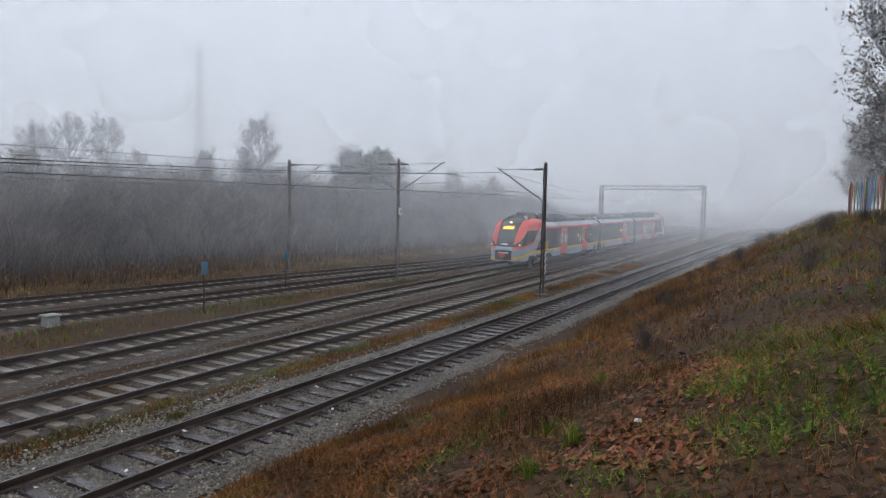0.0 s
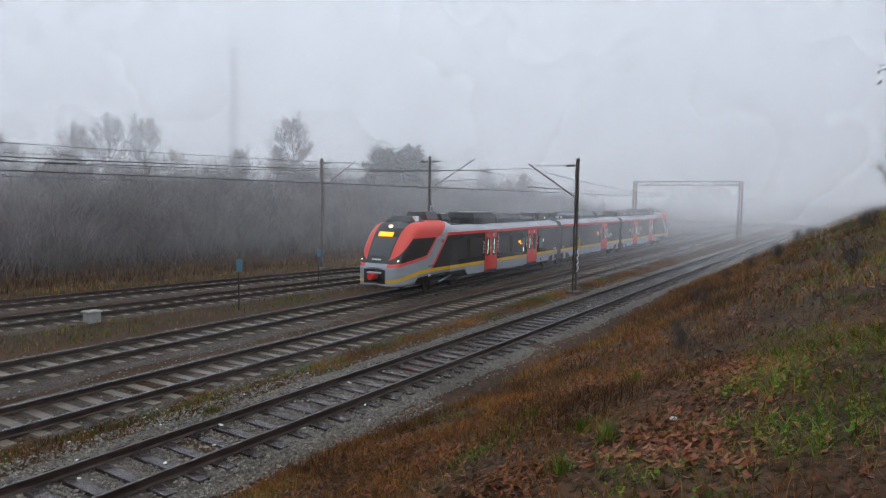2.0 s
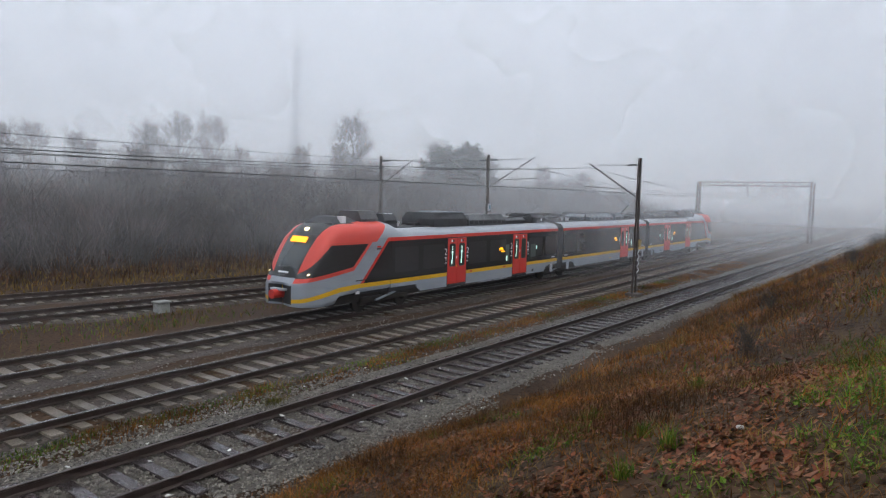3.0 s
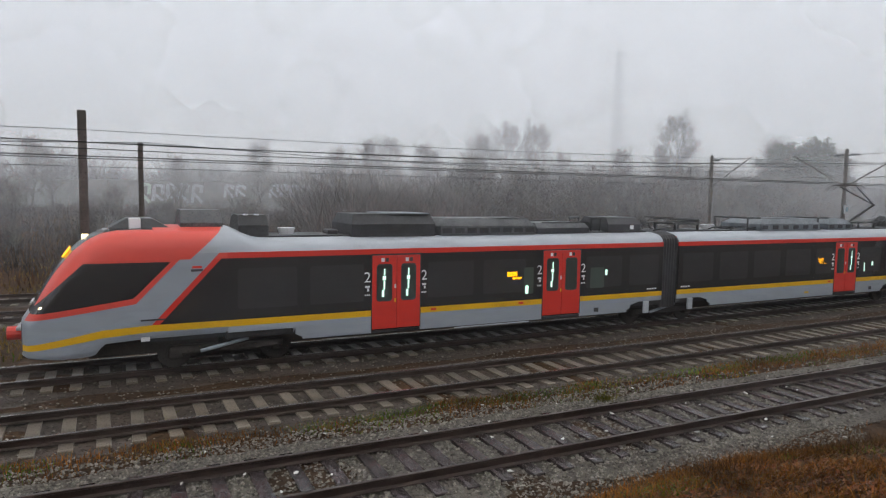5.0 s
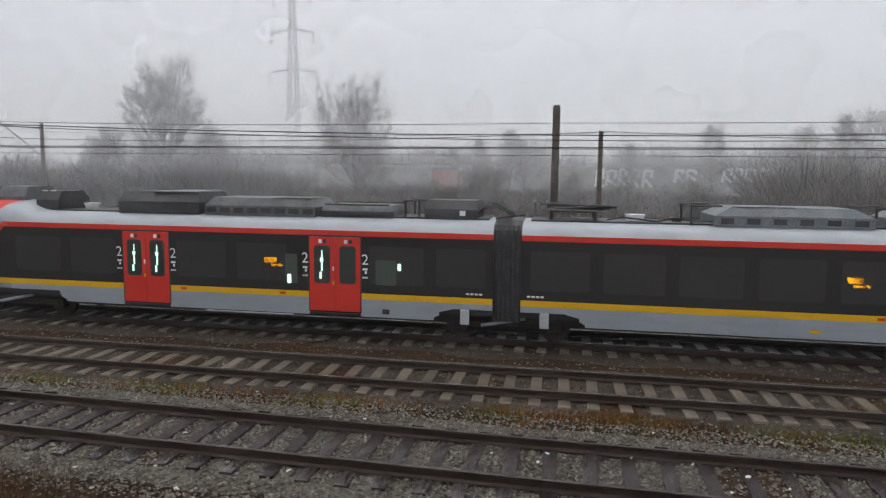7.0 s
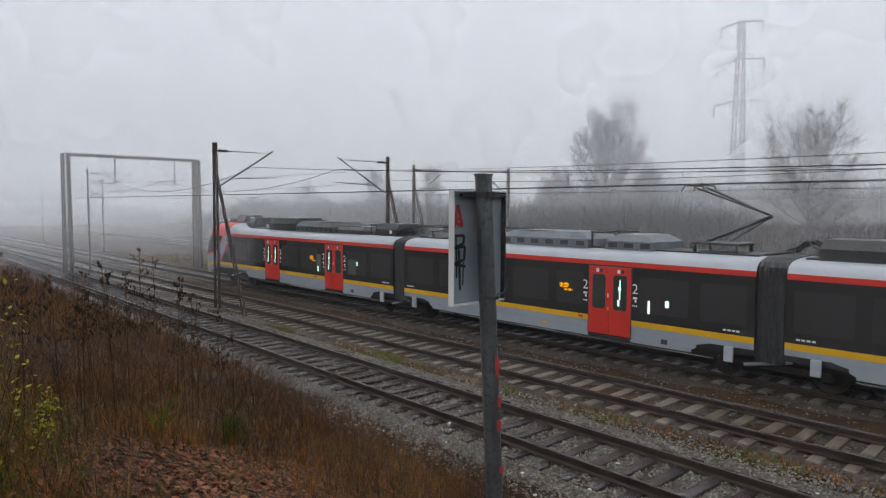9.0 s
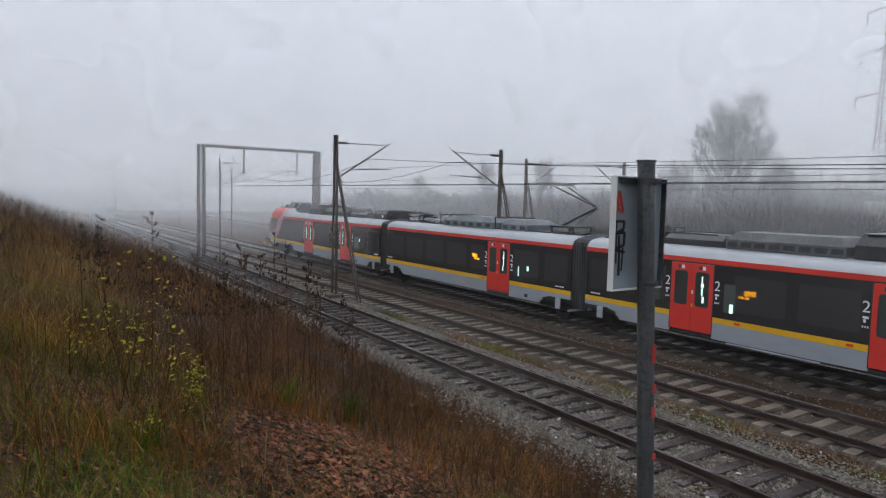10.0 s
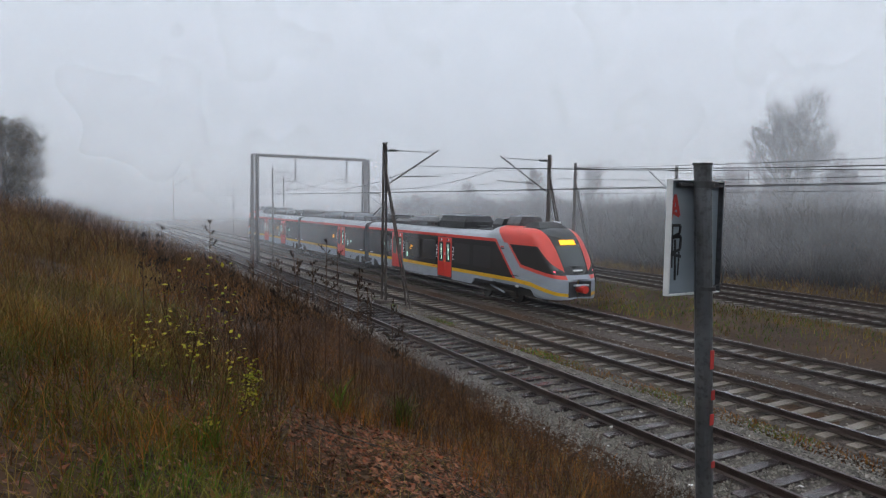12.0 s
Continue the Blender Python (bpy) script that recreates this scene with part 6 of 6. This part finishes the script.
for k in range(26):
    x = rng_s.uniform(6, 60)
    y = rng_s.uniform(-3.0, foot_y(x) - 2.5)
    ob = new("dead_bush", SHRUBS[k % 4])
    ob.matrix_basis = pose(x, y, ground_z(x, y) - 0.05, 0, 0, rng_s.uniform(0, 360)) @ Matrix.Scale(rng_s.uniform(0.13, 0.22), 4)
    tagged(ob, "small dead brown bush on the bank", "bush", "dead bushes on the bank")


def brushwood(name, n, place, h, w, colours, label):
    """A dense mass of interlaced bare stems."""
    pos = [place() for _ in range(n)]
    P = np.array([(x, y, ground_z(x, y) - 0.1) for x, y in pos])
    H = R.uniform(*h, n) * np.array([0.45 + 1.0 * patch(x, y, 0.16, 5) * (0.6 + 0.8 * patch(x, y, 0.5, 6)) for x, y in pos])
    lean = R.normal(0, 0.42, (n, 2))
    V, F = [], []
    for q in range(4):
        a = P + np.stack([lean[:, 0], lean[:, 1], np.ones(n)], -1) * (H * (0, 0.3, 0.55, 0.42)[q])[:, None]
        turn = R.normal(0, 0.45, (n, 2)) * (0.5 if q == 0 else 1.0)
        b = a + np.stack([lean[:, 0] + turn[:, 0], lean[:, 1] + turn[:, 1], np.ones(n)], -1) * (H * (0.7, 0.4, 0.42, 0.4)[q])[:, None]
        c = R.uniform(0, math.pi, n)
        side = np.stack([np.cos(c), np.sin(c), 0 * c], -1) * (R.uniform(0.6, 1.3, n) * w * (1.0, 0.7, 0.6, 0.6)[q])[:, None]
        V.append(np.stack([a - side, a + side, b + side * 0.3, b - side * 0.3], 1).reshape(-1, 3))
    V = np.concatenate(V)
    F = [(4 * k, 4 * k + 1, 4 * k + 2, 4 * k + 3) for k in range(len(V) // 4)]
    ob = mesh_ob(name, V.tolist(), F, leaf_mat(name + "_stems", colours))
    return tagged(ob, label, "thicket", kind="stuff")


BRUSH = [(0.04, 0.031, 0.029), (0.06, 0.045, 0.04), (0.03, 0.025, 0.024), (0.075, 0.055, 0.045)]


def in_thicket(lo, hi, near, far):
    def place():
        x = R.uniform(lo, hi)
        return x, far_edge(x) + R.uniform(near, far)
    return place


brushwood("thicket", 11000, in_thicket(12, 100, 2.5, 14), (1.8, 5.4), 0.03, [(0.09, 0.072, 0.07), (0.12, 0.095, 0.088), (0.075, 0.062, 0.061), (0.15, 0.115, 0.1)], "dense dark tangle of bare bushes on the far bank")
brushwood("thicket", 22000, in_thicket(-95, -20, 2.0, 12), (1.5, 4.2), 0.04, BRUSH, "dense dark tangle of bare bushes on the far bank")
brushwood("undergrowth", 9000, in_thicket(-26, 14, 3.0, 20), (0.3, 1.1), 0.03, BRUSH, "low dark dead undergrowth on the far bank")
brushwood("far_woods", 15000, lambda: (R.uniform(-60, 120), R.uniform(79, 92)), (2.0, 6.2), 0.06, BRUSH, "hazy bare woodland beyond the wall")


# ---------------------------------------------------------------- far structures
def pylon(x, y, h, label):
    t = thing("power_pylon", label, "pylon", "power pylons", pose(x, y, 2.0))
    for sx in (-1, 1):
        for sy in (-1, 1):
            part("leg", bar((sx * 0.95, sy * 0.95, 0), (sx * 0.3, sy * 0.3, h), 0.16, 0.16), M_STEEL, t)
    n = 16
    for k in range(n):
        z0, z1 = h * k / n, h * (k + 1) / n
        w0, w1 = 1.0 - 0.65 * k / n, 1.0 - 0.65 * (k + 1) / n
        s = 1 if k % 2 else -1
        for sy in (-1, 1):
            part("brace", bar((s * w0, sy * w0, z0), (-s * w1, sy * w1, z1), 0.12, 0.06), M_STEEL, t)
            part("brace", bar((sy * w0, s * w0, z0), (sy * w1, -s * w1, z1), 0.12, 0.06), M_STEEL, t)
    for f, r in ((0.98, 3.0), (0.80, 3.4), (0.60, 3.8)):
        for sgn in (-1, 1):
            part("cross_arm", bar((0, 0, h * f + 0.5), (sgn * r, 0, h * f), 0.25, 0.25), M_STEEL, t)
            part("insulator", rod((sgn * r, 0, h * f), (sgn * r, 0, h * f - 1.6), 0.12, n=6), M_DARK, t)
    return t


pylon(-42.5, 99.6, 30.0, "tall lattice power pylon fading into fog")
pylon(91.0, 104.0, 31.5, "tall lattice power pylon almost lost in fog")

M_WALL = surface("stained_concrete_wall", (0.20, 0.19, 0.18), (0.13, 0.12, 0.115), 0.7, (0.08, 0.075, 0.07), 8, 0.9, bump=0.2)
M_RUSTBOX = paint("faded_red_sheet", (0.22, 0.05, 0.04), 0.7, 0.5)
M_SPRAY = paint("pale_spray_paint", (0.40, 0.41, 0.44), 0.8, 0.4)
M_SPRAYG = paint("greenish_spray_paint", (0.45, 0.55, 0.45), 0.8, 0.4)
wall = thing("boundary_wall", "long concrete wall with pale spray-painted shapes", "wall", kind="structure")
for k in range(26):
    x = -33 + 3.0 * k
    part("wall_panel", box(x, x + 2.97, 74.0, 74.2, 2.0, 5.5 + 0.05 * (k % 3), 0.02), M_WALL, wall)
rg = random.Random(4)
for x0, x1, z0, z1 in ((3.0, 8.9, 3.3, 5.3), (11.1, 13.3, 3.9, 5.45), (15.9, 20.5, 3.9, 5.45)):
    x = x0
    while x < x1 - 0.6:
        w = rg.uniform(0.9, 1.3)
        bm = bmesh.new()
        a, b, c = z0 + rg.uniform(0, 0.25), z1 - rg.uniform(0, 0.25), (z0 + z1) / 2 + rg.uniform(-0.2, 0.2)
        add_bar(bm, (x, 73.97, a), (x + w * 0.15, 73.97, b), 0.05, 0.34)
        add_bar(bm, (x + w * 0.15, 73.965, b), (x + w * 0.85, 73.965, b - 0.1), 0.05, 0.3)
        add_bar(bm, (x + w * 0.8, 73.96, b), (x + w * 0.7, 73.96, c), 0.05, 0.34)
        add_bar(bm, (x + w * 0.1, 73.955, c), (x + w * 0.8, 73.955, a), 0.05, 0.3)
        part("spray_shape", bm, M_SPRAYG if rg.random() < 0.25 else M_SPRAY, wall)
        x += w + rg.uniform(0.02, 0.15)
red_shed = thing("red_shed", "faded red sheet-metal shed behind the trees", "shed")
part("shed_wall", box(-14.6, -11.7, 71.0, 73.6, 2.2, 5.0, 0.03), M_RUSTBOX, red_shed)
part("shed_roof", box(-14.8, -11.5, 70.8, 73.8, 5.0, 5.15, 0.02), M_ROOFBOX_DARK, red_shed)
low = thing("pale_wall", "low pale concrete wall behind the thicket", "wall", kind="structure")
for k in range(14):
    part("wall_panel", box(28 + 3 * k, 30.97 + 3 * k, 66.0, 66.2, 2.3, 3.35, 0.02), M_WALL, low)

FENCE = [paint("blue_fence_paint", (0.05, 0.17, 0.42), 0.6, 0.4), paint("yellow_fence_paint", (0.42, 0.33, 0.05), 0.6, 0.4), paint("orange_fence_paint", (0.45, 0.12, 0.05), 0.6, 0.4), paint("teal_fence_paint", (0.06, 0.25, 0.28), 0.6, 0.4)]
fence = thing("painted_fence", "board fence painted blue, yellow and orange on the crest", "fence")
for k in range(22):
    x = 40.5 - 0.42 * k
    y = -1.85 - 0.11 * k
    z = ground_z(x, y)
    part("fence_board", box(x, x + 0.40, y - 0.02, y + 0.02, z - 0.1, z + 1.75 + 0.04 * (k % 3), 0.008), FENCE[(2, 2, 1, 3, 0, 1, 0, 0, 3)[k % 9]], fence)
    if k % 5 == 0:
        part("fence_post", box(x - 0.05, x + 0.05, y - 0.09, y - 0.02, z - 0.1, z + 1.9, 0.01), M_STEEL, fence)

# ---------------------------------------------------------------- trackside things
M_GALV = surface("galvanised_steel", (0.10, 0.108, 0.115), (0.07, 0.075, 0.08), 6, (0.05, 0.052, 0.055), 60, 0.5, metal=0.35, bump=0.1)
M_PLATE = paint("pale_sign_back", (0.22, 0.26, 0.29), 0.45, 0.5)
M_EDGE = paint("white_sign_edge", (0.62, 0.63, 0.62), 0.5, 0.35)
M_INK = paint("black_marker", (0.015, 0.015, 0.018), 0.6, 0.1)
M_REDINK = paint("red_spray", (0.42, 0.035, 0.03), 0.6, 0.2)
M_BLUE = paint("faded_blue_sign", (0.05, 0.14, 0.2), 0.5, 0.4)
M_BOXC = surface("pale_concrete_box", (0.34, 0.35, 0.34), (0.24, 0.25, 0.24), 4, (0.14, 0.14, 0.13), 30, 0.85, bump=0.2)

sign = thing("sign_post", "grey steel post with a scrawled sign seen from behind", "sign")
base, head = Vector((-1.775, 1.69, gz(-1.775, 1.69) - 0.1)), Vector((-1.867, 1.610, 4.746))
part("post", rod(base, head, 0.0275, n=16), M_GALV, sign, "round galvanised post")
part("post_cap", rod(head, head + Vector((0, 0, 0.006)), 0.031, n=16), M_DARK, sign)
px = -1.905
plate = part("sign_plate", box(px - 0.003, px + 0.003, 1.497, 1.737, 4.335, 4.697), M_PLATE, sign, "pale metal sign seen from behind")
part("flange", box(px, px + 0.022, 1.494, 1.498, 4.333, 4.699), M_EDGE, plate)
part("flange", box(px, px + 0.022, 1.736, 1.740, 4.333, 4.699), M_GALV, plate)
part("flange", box(px, px + 0.022, 1.498, 1.736, 4.695, 4.699), M_EDGE, plate)
part("flange", box(px, px + 0.022, 1.498, 1.736, 4.333, 4.337), M_EDGE, plate)
clamp = bmesh.new()
add_bar(clamp, (px + 0.018, 1.53, 4.684), (px + 0.018, 1.735, 4.684), 0.012, 0.010)
add_rod(clamp, (-1.862, 1.614, 4.674), (-1.862, 1.614, 4.694), 0.031, n=16)
part("clamp", clamp, M_DARK, sign)
clamp = bmesh.new()
add_rod(clamp, (-1.850, 1.625, 4.350), (-1.850, 1.625, 4.362), 0.031, n=16)
add_rod(clamp, (-1.865, 1.65, 4.355), (-1.875, 1.735, 4.362), 0.0025)
add_rod(clamp, (-1.875, 1.735, 4.362), (-1.875, 1.745, 4.41), 0.0025)
part("wire_tie", clamp, M_DARK, sign)
ix = px + 0.0045


def stroke(points, w, mat):
    bm = bmesh.new()
    for (ya, za), (yb, zb) in zip(points, points[1:]):
        add_bar(bm, (ix, ya, za), (ix, yb, zb), 0.002, w)
    part("scrawl", bm, mat, plate)


stroke([(1.512, 4.57), (1.530, 4.652), (1.550, 4.585), (1.512, 4.60), (1.546, 4.615)], 0.010, M_REDINK)
stroke([(1.512, 4.555), (1.558, 4.555), (1.556, 4.53), (1.512, 4.515), (1.562, 4.52), (1.560, 4.478), (1.512, 4.465), (1.565, 4.455)], 0.009, M_INK)
stroke([(1.522, 4.555), (1.525, 4.42)], 0.005, M_INK)
stroke([(1.536, 4.51), (1.541, 4.38)], 0.008, M_INK)
stroke([(1.556, 4.47), (1.553, 4.395)], 0.0045, M_INK)
for z0, z1, dy in ((4.10, 4.16, 0.0), (4.00, 4.03, 0.004), (3.92, 3.955, -0.002), (3.78, 3.80, 0.003), (3.62, 3.64, 0.0)):
    f = (z0 - base.z) / (head.z - base.z)
    c = base.lerp(head, f)
    part("paint_dab", box(c.x + 0.014, c.x + 0.0285, c.y - 0.004 + dy, c.y + 0.012 + dy, z0, z1), M_REDINK, sign)

kbox = thing("cable_box", "pale concrete cable box on the grass strip", "cable box")
part("body", box(14.8, 15.3, 24.7, 25.15, -0.3, 0.14, 0.03), M_BOXC, kbox)
part("lid", box(14.75, 15.35, 24.65, 25.2, 0.142, 0.22, 0.03), M_BOXC, kbox)


def small_sign(x, y, h, w, tall, mat, label):
    t = thing("track_sign", label, "sign", "small trackside signs", pose(x, y, -0.3))
    part("post", rod((0, 0, 0), (0, 0, h + 0.3), 0.035, n=8), M_STEEL, t)
    part("plate", box(-w / 2, w / 2, -0.05, -0.036, h + 0.3 - tall, h + 0.3, 0.01), mat, t)


small_sign(20.4, 22.7, 1.98, 0.34, 0.55, M_BLUE, "faded blue sign on a thin post by the track")
small_sign(27.6, 24.6, 1.9, 0.3, 0.4, M_BLUE, "small faded blue sign between the outer tracks")
small_sign(52.0, 37.5, 1.6, 0.5, 0.5, M_EDGE, "small pale sign at the far thicket")

spare = thing("mast_plate", "yellow plate and white painted zigzag on the mast", "mast marking")
part("plate", box(33.72, 34.05, 12.02, 12.08, 2.35, 2.75, 0.01), paint("ochre_plate", (0.40, 0.28, 0.10), 0.6, 0.4), spare)
zig = bmesh.new()
zz = 2.2
for k in range(7):
    s = 1 if k % 2 else -1
    add_bar(zig, (33.9 - 0.14 * s, 12.10, zz), (33.9 + 0.14 * s, 12.10, zz - 0.17), 0.035, 0.02)
    zz -= 0.17
part("zigzag", zig, M_WHITE, spare)
blue = thing("mast_plate", "pale blue plate fixed to the catenary post", "mast marking")
part("plate", box(35.65, 35.95, 22.50, 22.56, 3.9, 4.35, 0.01), M_SPRAY, blue)
part("mark", box(35.72, 35.88, 22.485, 22.498, 4.0, 4.25), M_BLUE, blue)

# scraps of rubbish among the stones
M_SCRAP = paint("pale_scrap", (0.6, 0.6, 0.58), 0.6, 0.3)
rs = random.Random(9)
for k in range(70):
    x = rs.uniform(-12, 16)
    y = siding_y(x) + rs.choice((-1, 1)) * rs.uniform(0.0, 2.6)
    s = rs.uniform(0.025, 0.06)
    bm = bmesh.new()
    bmesh.ops.create_icosphere(bm, subdivisions=1, radius=s, matrix=Matrix.Diagonal((1.3, 0.8, 0.4, 1)))
    for v in bm.verts:
        v.co *= rs.uniform(0.6, 1.2)
    me = bpy.data.meshes.new("litter_scrap")
    bm.to_mesh(me)
    bm.free()
    me.materials.append(M_SCRAP)
    ob = new("litter_scrap", me)
    ob.matrix_basis = pose(x, y, -0.165 if abs(y - siding_y(x)) < 1.2 else -0.20, rs.uniform(-20, 20), rs.uniform(-20, 20), rs.uniform(0, 360))
    tagged(ob, "pale crumpled scrap lying on ballast stones", "litter", "litter scraps on the ballast")
for x, y, s in ((7.9, 1.5, 0.07), (5.55, 1.6, 0.05)):
    bm = bmesh.new()
    bmesh.ops.create_icosphere(bm, subdivisions=2, radius=s, matrix=Matrix.Diagonal((1.2, 0.7, 0.4, 1)))
    for v in bm.verts:
        v.co *= rs.uniform(0.6, 1.2)
    me = bpy.data.meshes.new("litter_scrap")
    bm.to_mesh(me)
    bm.free()
    me.materials.append(M_SCRAP)
    ob = new("litter_scrap", me)
    ob.matrix_basis = pose(x, y, gz(x, y) + 0.03, 10, 20, 30)
    tagged(ob, "pale crumpled scrap lying among leaves", "litter", "litter scraps on the bank")


def motions():
    """The cars roll along the track, coupled."""
    for car, shift, turn in ((front_car, -20.0, 0), (mid_car, 0.0, 0), (rear_car, 35.0, 180)):
        walk(car, [(t, pose(x + shift, TRACK_Y, 0, 0, 0, turn)) for t, x in TRAIN])


motions()
